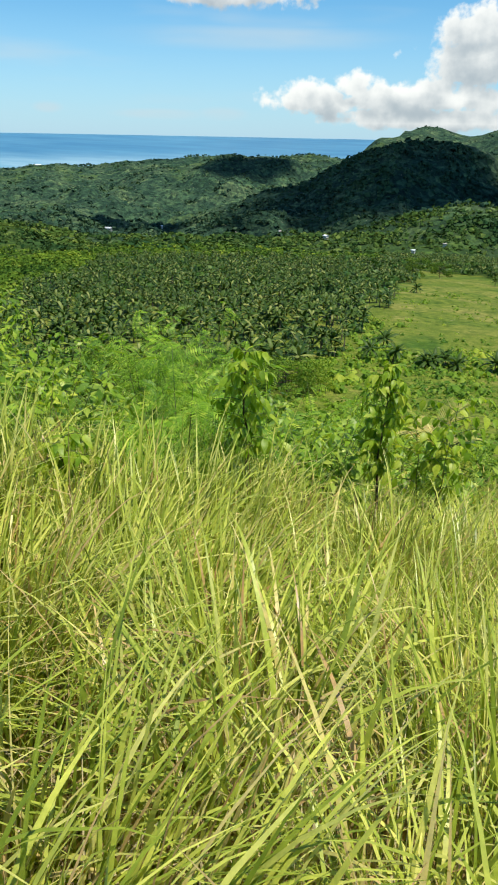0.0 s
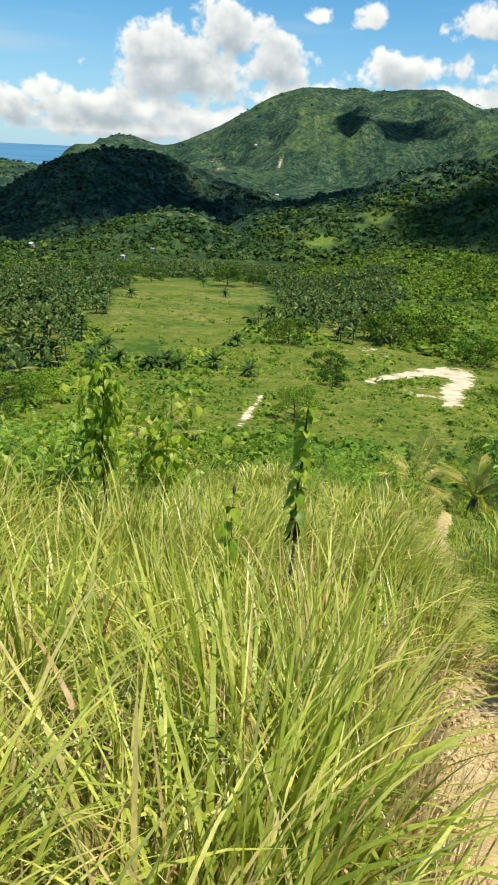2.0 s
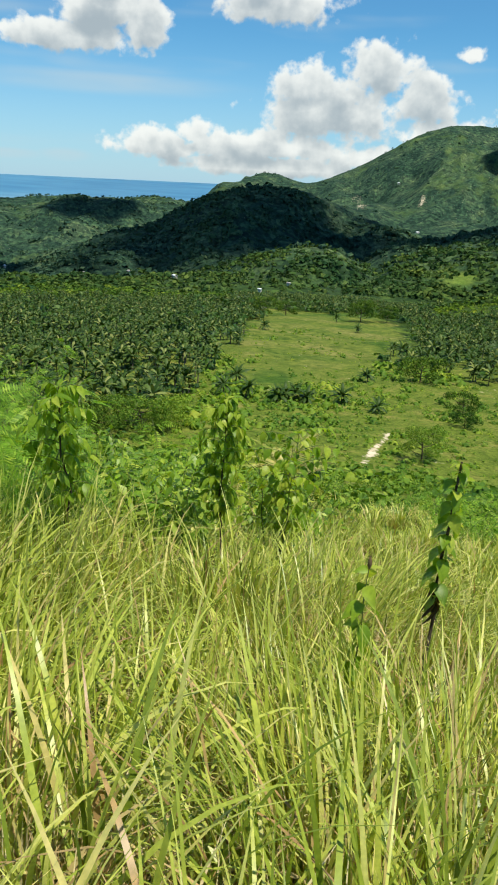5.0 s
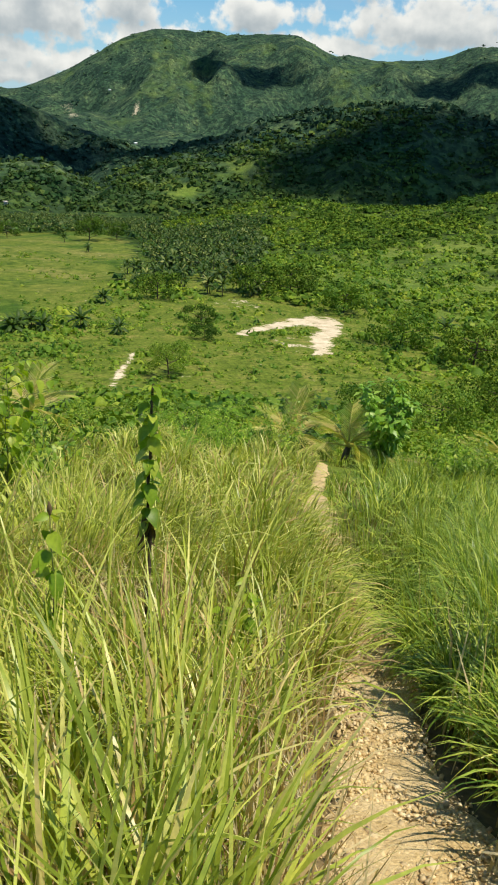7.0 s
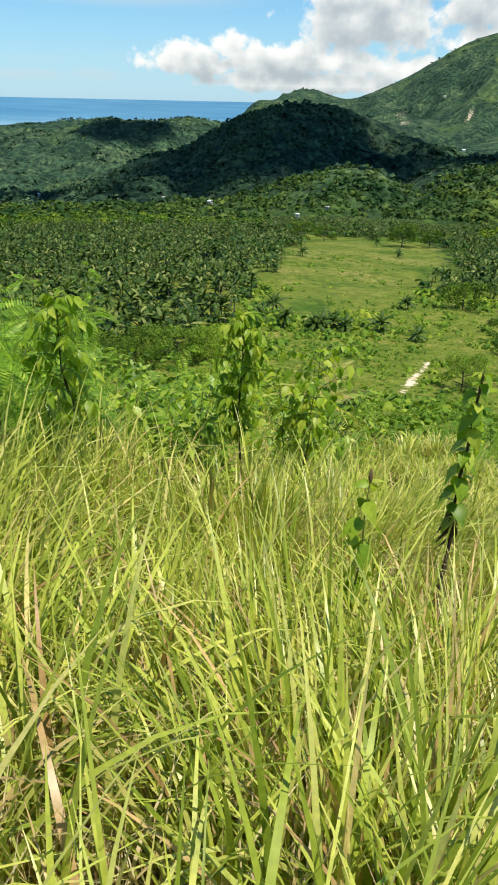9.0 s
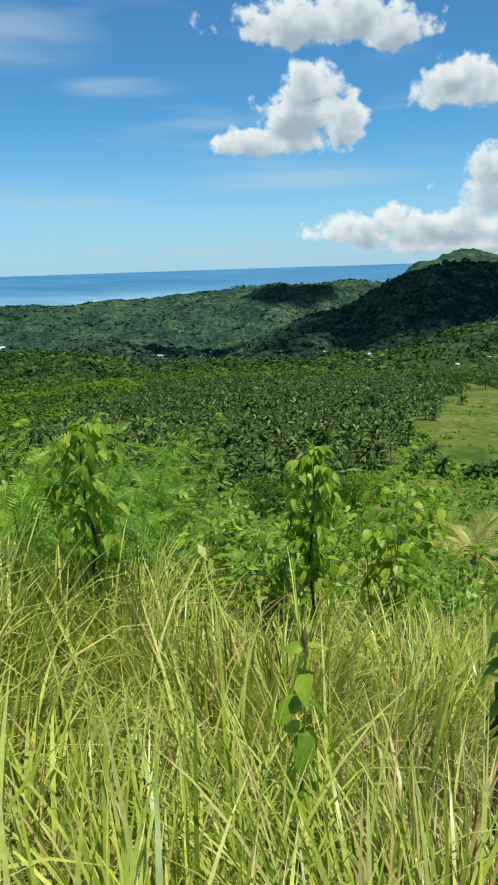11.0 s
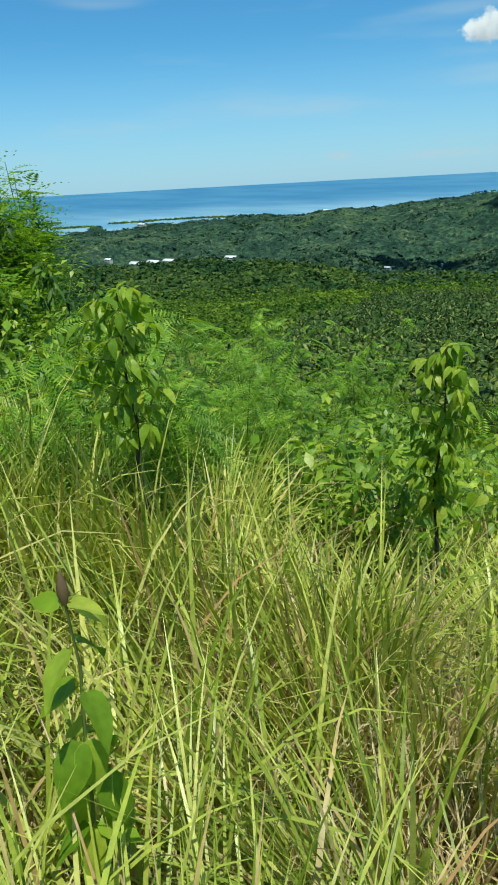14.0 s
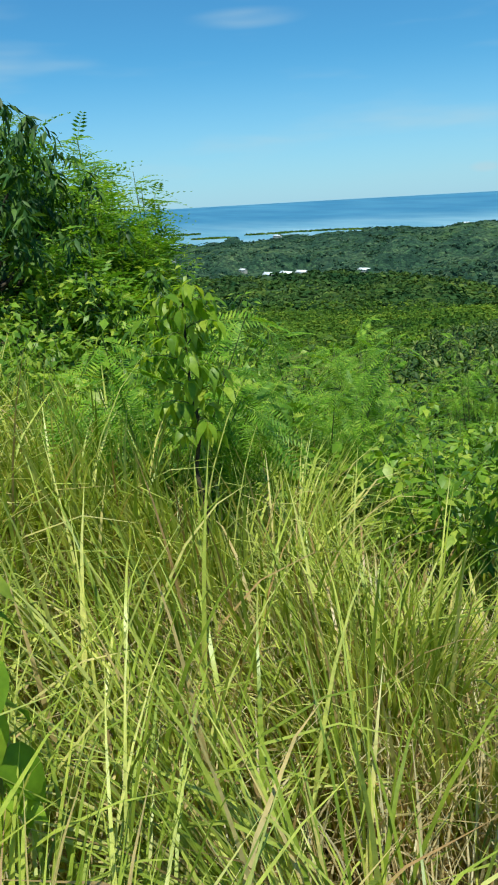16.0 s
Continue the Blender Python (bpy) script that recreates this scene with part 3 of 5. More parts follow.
def rough_noise(x, y, seed, octaves=5):
    """Value noise in a few octaves, about -1 to 1."""
    rng = np.random.default_rng(seed)
    grid = rng.random((64, 64)) * 2 - 1
    out, amp = 0.0, 1.0
    for k in range(octaves):
        u, v = x * 2.0**k + 7.3 * k, y * 2.0**k + 3.1 * k
        i, j = np.floor(u).astype(int), np.floor(v).astype(int)
        fu, fv = u - i, v - j
        fu, fv = fu * fu * (3 - 2 * fu), fv * fv * (3 - 2 * fv)
        g = lambda a, b: grid[a % 64, b % 64]
        out = out + amp * ((g(i, j) * (1 - fu) + g(i + 1, j) * fu) * (1 - fv) + (g(i, j + 1) * (1 - fu) + g(i + 1, j + 1) * fu) * fv)
        amp *= 0.5
    return out


def skew(az):
    """How far the bearings of the ridge tables run ahead of the true ones."""
    return np.interp(az, (-40, -10, 10, 30), (0.0, 0.48, 0.58, 0.8))


def land(x, y):
    """Height of the ground."""
    x, y = np.asarray(x, float), np.asarray(y, float)
    r, az = np.hypot(x, y), np.degrees(np.arctan2(x, y))
    slope = 0.437 * np.maximum(0.35, np.cos(np.radians((az - 20) * 0.75)))
    near = -slope * r
    far = table(r, VALLEY_R, VALLEY_Z) + EYE_Z
    w = np.clip((r - 18) / 60, 0, 1)
    w = w * w * (3 - 2 * w)
    z = near * (1 - w) + far * w
    hills = z.copy()
    seen_az = az + skew(az)
    folds = np.abs(rough_noise(x * 0.0035, y * 0.0035, 8, 4))
    flank = np.ones(np.shape(r))
    for dist, front, back, azs, els in RIDGES.values():
        wob = rough_noise(az * 0.12, r * 0 + dist * 0.01, 5, 3) * dist * 0.03
        crest = (dist + wob) * np.tan(np.radians(table(seen_az, azs, els) + np.interp(az, (-15, 5), (0.05, 0.16)))) + EYE_Z
        d = r - dist - wob
        u = np.clip(np.where(d < 0, -d / front, d / back), 0, 1)
        bump = (1 - u * u * (3 - 2 * u)) * 0.65 + 0.35 * (1 - u) ** 2
        h = z + (crest - z) * (bump - 1.1 * bump * (1 - bump) * (folds - 0.35))
        hills = np.where((crest > z) & (bump > 0), np.maximum(hills, h), hills)
        flank = np.minimum(flank, np.where(crest > z, np.clip((0.97 - bump) * 3.5, 0, 1), 1))
    z = hills
    gully = rough_noise(x * 0.0045, y * 0.0045, 2, 5) * np.clip((r - 450) / 700, 0, 1) * 15
    spurs = 1 - np.abs(rough_noise(x * 0.0075, y * 0.0075, 12, 4)) * 1.6
    gully = gully + (spurs - 0.35) * np.clip((r - 520) / 500, 0, 1) * 17 * flank
    lump = rough_noise(x * 0.03, y * 0.03, 3, 4) * np.clip((r - 40) / 120, 0, 1) * np.clip(r / 300, 0.4, 1) * 1.3
    small = rough_noise(x * 0.35, y * 0.35, 4, 3) * np.clip(r / 6, 0, 1) * 0.10
    return z + gully + lump + small


def at_polar(az, r):
    az -= float(skew(az))
    return r * math.sin(radians(az)), r * math.cos(radians(az))


def on_land(x, y):
    return (x, y, float(land(x, y)))


# the footpath down the slope
TRAIL = ((0.3, -4.0), (0.75, -1.5), (1.05, 0.4), (1.22, 1.4), (1.34, 1.9), (1.6, 2.6), (2.25, 4.1), (3.1, 7.0), (4.2, 10.6), (5.5, 14.1), (6.9, 17.6), (8.2, 21.0))
TRAIL_Y = np.array([p[1] for p in TRAIL])
TRAIL_X = np.array([p[0] for p in TRAIL])


def trail_off(x, y):
    """Signed distance across the footpath, to its right."""
    return (x - np.interp(y, TRAIL_Y, TRAIL_X)) * 0.93


def cover_masks(x, y):
    r, az = np.hypot(x, y), np.degrees(np.arctan2(x, y))
    el = np.degrees(np.arctan2(land(x, y) - EYE_Z, r)) - np.interp(az, (-25, -10), (0.0, 0.3)) * (r < 500)
    az = az + skew(az)

    def blob(a, e, ra, re):
        return np.clip(1.15 - np.hypot((az - a) / ra, (el - e) / re), 0, 1)
    # the quarried arch of bare ground
    line = ((13.8, -17.3), (15.6, -16.75), (17.6, -16.25), (19.4, -15.95), (20.9, -15.95), (21.1, -16.7), (20.3, -17.3), (20.7, -18.2))
    near_line = np.full(np.shape(az), 9.0)
    for (a0, e0), (a1, e1) in zip(line, line[1:]):
        px, py, dx, dy = az - a0, (el - e0) * 2.6, a1 - a0, (e1 - e0) * 2.6
        k = np.clip((px * dx + py * dy) / (dx * dx + dy * dy), 0, 1)
        near_line = np.minimum(near_line, np.hypot(px - k * dx, py - k * dy))
    soil = np.clip(1.2 - near_line / np.interp(az, (13, 17, 20), (0.62, 0.85, 1.2)), 0, 1)
    soil = np.maximum.reduce([soil, blob(18.4, -17.9, 2.8, 0.7) * 0.5, blob(13.4, -14.9, 2.4, 0.35) * 0.55])
    u = (el + 19.0) / -2.8
    soil = np.maximum(soil, np.where((u > 0) & (u < 1), np.clip(1.15 - np.abs(az - (4.7 - 1.9 * u)) / (0.5 + 0.25 * u), 0, 1) * 0.72, 0))
    for a, e, ra, re in ((0.5, -1.5, 0.35, 0.35), (0.1, -1.1, 0.3, 0.3), (9.5, -1.2, 0.7, 0.18), (4.9, -1.1, 0.25, 0.25)):
        soil = np.maximum(soil, blob(a, e, ra, re) * 0.85 * (r > 1400))
    soil = np.where((r > 80), soil, 0)
    field = np.maximum.reduce([blob(-2.4, -10.6, 7.0, 1.3), blob(-3.0, -12.6, 6.2, 3.0), blob(-5.6, -12.4, 3.4, 2.8), blob(1.4, -11.6, 4.0, 2.0), blob(-5.5, -15.6, 3.0, 1.3) * 0.8])
    field = np.where((r > 120) & (r < 470), field * 1.25, 0)
    slope_field = np.maximum(blob(8.5, -6.6, 3.6, 1.5) * 0.62, blob(12.5, -4.6, 3.0, 1.2) * 0.55) * (r > 600) * (r < 1050)
    meadow = blob(-6, -5.0, 2.0, 0.4) * (r < 1000) * (r > 700) * 0.7
    clearings = np.clip(rough_noise(x * 0.0065, y * 0.0065, 61, 4) * 1.2 - 0.2, 0, 0.36) * np.clip((r - 1350) / 200, 0, 1)
    glades = np.clip(rough_noise(x * 0.016, y * 0.016, 64, 4) * 1.3 + 0.10, 0, 0.5) * np.clip((r - 170) / 40, 0, 1) * np.clip((500 - r) / 90, 0, 1) * np.clip((az - 12) / 4, 0, 1)
    meadow = np.maximum.reduce([meadow, clearings, glades])
    return np.clip(soil, 0, 1), np.clip(field, 0, 1), np.clip(np.maximum(slope_field, meadow), 0, 1)


def build_land():
    # fine over the view, coarse behind
    azs = np.concatenate([np.arange(-80, 62, 0.42), np.arange(62, 280, 6.0)])
    rs = np.concatenate([[0.0], np.geomspace(0.4, 3300, 350)])
    a, r = np.meshgrid(np.radians(azs), rs, indexing="ij")
    x, y = r * np.sin(a), r * np.cos(a)
    z = land(x, y)
    # the coast slips under the water
    az = np.degrees(a)
    coast = np.clip((r - 2440) / 90, 0, 1) * np.clip((-9 - az) / 5, 0, 1) * (az < 180)
    z = z * (1 - coast) - 190 * coast
    na, nr = a.shape
    i, j = np.meshgrid(np.arange(na), np.arange(nr - 1), indexing="ij")
    k = (i + 1) % na
    f = np.stack([i * nr + j, i * nr + j + 1, k * nr + j + 1, k * nr + j], -1).reshape(-1, 4)
    v = np.stack([x, y, z], -1).reshape(-1, 3)
    soil, field, slope = cover_masks(v[:, 0], v[:, 1])
    cover = np.stack([soil, field, slope, 0 * soil + 1], -1)
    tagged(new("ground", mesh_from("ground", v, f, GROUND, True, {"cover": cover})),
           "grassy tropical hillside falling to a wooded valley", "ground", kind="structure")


build_land()


def build_sea():
    azs = np.radians(np.arange(0, 360, 3.0))
    rs = np.linspace(2380, 4850, 40)
    a, r = np.meshgrid(azs, rs, indexing="ij")
    el = table(r, (2380, 2600, 3200, 4000, 4850), (-3.35, -2.9, -1.9, -1.05, -0.45))
    z = r * np.tan(np.radians(el)) + EYE_Z
    na, nr = a.shape
    i, j = np.meshgrid(np.arange(na), np.arange(nr - 1), indexing="ij")
    k = (i + 1) % na
    f = np.stack([i * nr + j, i * nr + j + 1, k * nr + j + 1, k * nr + j], -1).reshape(-1, 4)
    v = np.stack([r * np.sin(a), r * np.cos(a), z], -1).reshape(-1, 3)
    tagged(new("water", mesh_from("water", v, f, SEA, True)), "blue sea reaching the horizon beyond the coast", "sea", kind="structure")


build_sea()


# ---------------------------------------------------------------- clouds overhead, whose shade lies on the hills
def cloud(shade_az, shade_r, across, along, seed, turn=0.0, height=1300.0):
    rng = np.random.default_rng(seed)
    x, y = at_polar(shade_az, shade_r)
    p = Vector(on_land(x, y)) + SUN_DIR * (height / SUN_DIR.z)
    bm = bmesh.new()
    bmesh.ops.create_icosphere(bm, subdivisions=4, radius=1.0)
    for v in bm.verts:
        k = 1 + 0.30 * noise.noise(v.co * 1.6 + Vector((seed * 3.1, 0, 0))) + 0.14 * noise.noise(v.co * 5 + Vector((0, seed * 1.7, 0)))
        v.co *= k
        if v.co.z < 0:
            v.co.z *= 0.3
    me = bpy.data.meshes.new("cloud")
    bm.to_mesh(me)
    bm.free()
    me.materials.append(CLOUD)
    me.polygons.foreach_set("use_smooth", np.ones(len(me.polygons), bool))
    ob = new("cloud", me)
    ob.matrix_basis = Matrix.LocRotScale(p, Euler((0, 0, radians(turn - shade_az))), Vector((across, along, min(across, along) * 0.35)))
    tagged(ob, "white fair-weather cloud high over the hills", "cloud", "clouds over the hills", "structure")


cloud(-9.2, 1210, 310, 310, 1)
cloud(-1.2, 1180, 260, 170, 2)
cloud(-20.3, 1850, 150, 85, 3)
cloud(-29.8, 1330, 130, 200, 4)
cloud(21.5, 850, 130, 110, 5)
cloud(33.0, 900, 240, 135, 6)
cloud(13.0, 2350, 210, 100, 7)
cloud(9.7, 2430, 60, 160, 8)
cloud(7.0, 1010, 110, 50, 9)
cloud(45.0, 2300, 300, 200, 10)
cloud(28.0, 2400, 190, 90, 11)


# ---------------------------------------------------------------- far woods, groves and buildings
def in_view(rng, n, az0, az1, r0, r1, power=1.0):
    """Random places on the land, evenly over the ground for power 1 and thinner far off for less."""
    az = az0 + (az1 - az0) * rng.random(n)
    u = rng.random(n)
    r = (r0 ** (2 * power) + u * (r1 ** (2 * power) - r0 ** (2 * power))) ** (0.5 / power)
    x, y = r * np.sin(np.radians(az)), r * np.cos(np.radians(az))
    z = land(x, y)
    el = np.degrees(np.arctan2(z - EYE_Z, r)) - np.interp(az, (-25, -10), (0.0, 0.3)) * (r < 500)
    return az + skew(az), r, x, y, z, el


def field_edge(az, el):
    """More than 0 inside the open pasture, seen from the hilltop."""
    a = 1 - np.hypot((az + 3.2) / 6.6, (el + 12.8) / 3.1)
    b = 1 - np.hypot((az - 1.6) / 4.6, (el + 11.8) / 2.2)
    c = 1 - np.hypot((az + 5.6) / 3.6, (el + 13.2) / 3.6)
    return np.maximum.reduce([a, b, c])


def in_grove(az, r, el):
    """Where the coconut palms stand close."""
    az = az + 0.6 * np.sin(el * 3.1) + 0.4 * np.sin(el * 7.3 + az * 1.7)
    left = (az < -8.3 - np.clip((-12 - el) * 0.9, -1, 6)) & (el > -19.6) & (el < -9.2) & (r < 560) & (az > -50) & (el < -9.2 - 0.35 * np.clip(-30 - az, 0, 20))
    behind = (az > -9.5) & (az < 7) & (el > -10.9) & (el < -8.2) & (field_edge(az, el) < 0.12)
    right = (az > 2.8) & (az < 15) & (el < -9.6 + 0.25 * (az - 9)) & (el > -13.6 - 0.12 * (az - 4)) & (field_edge(az, el) < 0.05)
    return left | behind | right


def build_woods():
    rng = np.random.default_rng(11)
    pieces = []
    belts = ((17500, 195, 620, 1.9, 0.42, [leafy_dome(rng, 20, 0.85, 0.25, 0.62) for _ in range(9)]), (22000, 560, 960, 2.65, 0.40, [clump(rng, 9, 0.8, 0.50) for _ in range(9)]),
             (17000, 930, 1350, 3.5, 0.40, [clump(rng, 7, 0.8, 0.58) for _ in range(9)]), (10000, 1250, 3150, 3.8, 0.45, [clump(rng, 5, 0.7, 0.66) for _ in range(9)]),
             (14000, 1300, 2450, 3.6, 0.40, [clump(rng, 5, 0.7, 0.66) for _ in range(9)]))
    for n, r0, r1, size, vary, kinds in belts:
        az, r, x, y, z, el = in_view(rng, n, -66, -9 if r1 == 2450 else 50, r0, r1, 0.85)
        soil, green, slope = cover_masks(x, y)
        ok = (soil < 0.25) & (green < 0.32) & (slope < 0.30 + 0.3 * rng.random(n)) & ~in_grove(az, r, el) & (field_edge(az, el) < 0.0)
        ok &= ~((r < 330) & (az < 14) & (az > -9))
        ok &= (r < 2400) | (az > -8)
        lump = rough_noise(x * 0.012, y * 0.012, 9, 4)
        fine = rough_noise(x * 0.05, y * 0.05, 10, 3)
        s = size * np.exp(np.clip(rng.normal(0, vary, n) + 0.25 * fine + 0.3 * lump * (r < 620), -1.2, 0.6)) * (0.75 + 0.5 * r / r1) * np.where((r > 1800) & (az > -9), 0.7, 1.0)
        ok &= rng.random(n) < 0.92 + 0.5 * lump
        s3 = np.stack([s * (0.8 + 0.45 * rng.random(n)), s * (0.8 + 0.45 * rng.random(n)), s * (0.6 + 0.45 * rng.random(n))], 1)
        k = rng.integers(0, 9, n)
        sink = 0.25 if r0 < 500 else 0.15 if r0 < 900 else 0.0 if r0 < 1000 else -0.35
        for i in range(9):
            m = ok & (k == i)
            pieces.append(scatter(kinds[i], turn_z(rng.random(m.sum()) * 6.28), np.stack([x, y, z + s * sink], 1)[m], s3[m]))
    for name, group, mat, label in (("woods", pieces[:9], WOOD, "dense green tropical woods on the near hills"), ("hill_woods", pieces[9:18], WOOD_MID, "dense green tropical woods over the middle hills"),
                                    ("far_woods", pieces[18:], WOOD_FAR_HAZED, "dense tropical woods covering the far hills, haze blue mixed into their green")):
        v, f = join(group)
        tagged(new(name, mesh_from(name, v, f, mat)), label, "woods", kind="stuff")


build_woods()


def palm_turns(rng, fronds, length, low):
    """Turn and length of each frond about the heart of the palm."""
    az = np.arange(fronds) * 2.4 + rng.random(fronds) * 0.5
    lift = np.linspace(1.2, low, fronds) + rng.normal(0, 0.1, fronds)
    d = np.stack([np.cos(az) * np.cos(lift), np.sin(az) * np.cos(lift), np.sin(lift)], 1)
    return frames(d, rng.normal(0, 0.25, fronds)), length * (0.8 + 0.35 * rng.random(fronds))


def palm_meshes(rng, fronds, segs, leaflets, mat, length=3.6, low=-0.45):
    """A coconut crown about its heart."""
    turns, sizes = palm_turns(rng, fronds, length, low)
    return scatter(palm_frond(segs, leaflets), turns, np.zeros((fronds, 3)), sizes)


def build_grove():
    rng = np.random.default_rng(12)
    kinds = [palm_meshes(rng, 13, 3, 0, PALM, 3.3) for _ in range(3)] + [palm_meshes(rng, 10, 2, 0, PALM, 3.4) for _ in range(3)]
    stem_v, stem_f = tube([(0, 0, 0), (0.1, 0, 0.5), (0, 0, 1)], [0.2, 0.15, 0.12], 4)
    stem = (stem_v, np.concatenate([stem_f[:, [0, 1, 2]], stem_f[:, [0, 2, 3]]]))
    az, r, x, y, z, el = in_view(rng, 7000, -52, 16, 100, 620, 0.8)
    ok = in_grove(az, r, el)
    k = rng.integers(0, 3, len(az)) + 3 * (r > 280)
    tall = 1.6 + 3.6 * rng.random(len(az))
    crowns, stems = [], []
    for i in range(6):
        m = ok & (k == i)
        crowns.append(scatter(kinds[i], turn_z(rng.random(m.sum()) * 6.28), np.stack([x, y, z + tall], 1)[m], 0.66 + 0.5 * rng.random(m.sum())))
    ok &= r < 330
    sc = np.stack([0 * tall + 1, 0 * tall + 1, tall], 1)[ok]
    stems.append(scatter(stem, turn_z(rng.random(ok.sum()) * 6.28), np.stack([x, y, z], 1)[ok], sc))
    grove = tagged(new("palm_grove"), "close-planted grove of green coconut palms on the valley floor", "palm grove", kind="stuff")
    part("crowns", mesh_from("crowns", *join(crowns), PALM), grove)
    part("trunks", mesh_from("trunks", *join(stems), PALM_BARK), grove)
    # undergrowth between the palms
    kinds = [leafy_dome(rng, 9, 0.8, 0.32, 0.6) for _ in range(4)]
    az, r, x, y, z, el = in_view(rng, 5200, -52, 16, 95, 600, 0.8)
    ok = in_grove(az, r, el)
    s = (1.0 + 1.4 * rng.random(len(az))) * np.clip(r / 200, 0.8, 1.8)
    v, f = join([scatter(kinds[i], turn_z(rng.random(len(az[ok][i::4])) * 6.28), np.stack([x, y, z + s * 0.4], 1)[ok][i::4], s[ok][i::4]) for i in range(4)])
    tagged(new("undergrowth", mesh_from("undergrowth", v, f, LEAF_DARK)), "dark undergrowth between the coconut palms", "undergrowth", kind="stuff")


build_grove()


def build_scrub():
    """Low bushes over the slope and the valley floor."""
    rng = np.random.default_rng(13)
    kinds = [leafy_dome(rng, 11, 0.75, 0.27, 0.60) for _ in range(6)]
    fine = [clump(rng, 110, 0.75, 0.09) for _ in range(3)]
    pieces = []
    for n, az0, az1, r0, r1, size in ((1200, -60, 60, 24, 72, 0.62), (6800, -52, 55, 60, 160, 0.70), (6200, -14, 45, 125, 320, 1.0), (2800, 10, 48, 300, 520, 1.2)):
        az, r, x, y, z, el = in_view(rng, n, az0, az1, r0, r1, 1.0)
        soil, green, slope = cover_masks(x, y)
        lump = rough_noise(x * 0.05, y * 0.05, 21, 3)
        ok = (soil < 0.2) & (rng.random(n) < 0.75 + 0.45 * lump) & (np.abs(trail_off(x, y)) > np.where(r < 30, 1.0, 0.0))
        ok &= (field_edge(az, el) < 0.02) | (rng.random(n) < 0.42)
        ok &= ~in_grove(az, r, el)
        thin = (r > 95) & (az > 0) & (az < 26) & (el < -15)
        s = size * np.exp(np.clip(rng.normal(0, 0.6, n), -1.2, 1.05)) * np.where(field_edge(az, el) > 0, np.where(rng.random(n) < 0.12, 0.75, 0.36), 1.0) * np.where(thin, 0.62, 1.0)
        k = rng.integers(0, 6, n)
        for i in range(6):
            m = ok & (k == i)
            pieces.append(scatter(fine[i % 3] if r1 < 80 else kinds[i], turn_z(rng.random(m.sum()) * 6.28), np.stack([x, y, z + s * 0.1], 1)[m], s[m]))
    v, f = join(pieces)
    tagged(new("scrub", mesh_from("scrub", v, f, SCRUB)), "low green scrub on the slope and valley floor", "scrub", kind="stuff")


build_scrub()


FROND = {}


def coconut_palm(at, height, label, group="palms in the valley", fronds=16, segs=4, leaflets=0, mat=PALM, seed=1, length=3.4, lean=0.3, turn=0.0, low=-0.45):
    rng = np.random.default_rng(seed)
    ob = thing("coconut_palm", at, label, "palm", group, turn)
    zs = np.linspace(0, 1, 7)
    v, f = tube([(lean * z * z, 0, height * z) for z in zs], 0.17 - 0.07 * zs, 7)
    part("trunk", mesh_from("trunk", v, f, PALM_BARK, True), ob)
    key = (segs, leaflets, mat.name)
    if key not in FROND:
        FROND[key] = mesh_from("frond", *palm_frond(segs, leaflets), mat)
    for fr, size in zip(*palm_turns(rng, fronds, length, low)):
        part("frond", FROND[key], ob, m=Matrix([[*(fr[k] * size), (lean, 0, height)[k]] for k in range(3)] + [[0, 0, 0, 1]]))
    return ob


def leafy_tree(at, height, spread, label, mat, seed, category="tree", group="", cards=260, leaf=0.28, clumps=9, kind="tree", fine=False):
    """A tapered trunk, limbs and a crown of many leaf sprays with gaps."""
    rng = np.random.default_rng(seed)
    ob = thing(kind, at, label, category, group)
    zs = np.linspace(0, 1, 6)
    bend = rng.normal(0, 0.06 * height, 2)
    axis = lambda z: np.array([bend[0] * z * z, bend[1] * z * z, height * 0.72 * z])
    v, f = tube([axis(z) for z in zs], 0.045 * height * (1 - 0.7 * zs) * 0.55, 8)
    part("trunk", mesh_from("trunk", v, f, BARK, True), ob)
    tips = []
    for i in range(clumps):
        a, z0 = i * 2.4 + rng.random(), 0.15 + 0.8 * i / clumps
        out = spread * (0.45 + 0.5 * rng.random()) * (1.15 - 0.6 * abs(z0 - 0.5))
        p0 = axis(z0)
        p2 = np.array([math.cos(a) * out, math.sin(a) * out, height * (0.24 + 0.68 * i / clumps + 0.05 * rng.normal())])
        p1 = (p0 + p2) / 2 + [0, 0, -0.03 * height]
        lv, lf = tube([p0, p1, p2], [0.012 * height, 0.008 * height, 0.003 * height], 5)
        tips.append((p2, part("limb", mesh_from("limb", lv, lf, BARK, True), ob)))
    tips.append((axis(1.0) + [0, 0, 0.12 * height], ob))
    for p, holder in tips:
        cv, cf = clump(rng, cards // len(tips), 0.85, leaf) if fine else leafy_dome(rng, cards // len(tips), 0.85, leaf, 0.7)
        part("crown", mesh_from("crown", cv * spread * (0.34 + 0.15 * rng.random()) + p - [0, 0, 0.1 * spread], cf, mat), holder)
    return ob


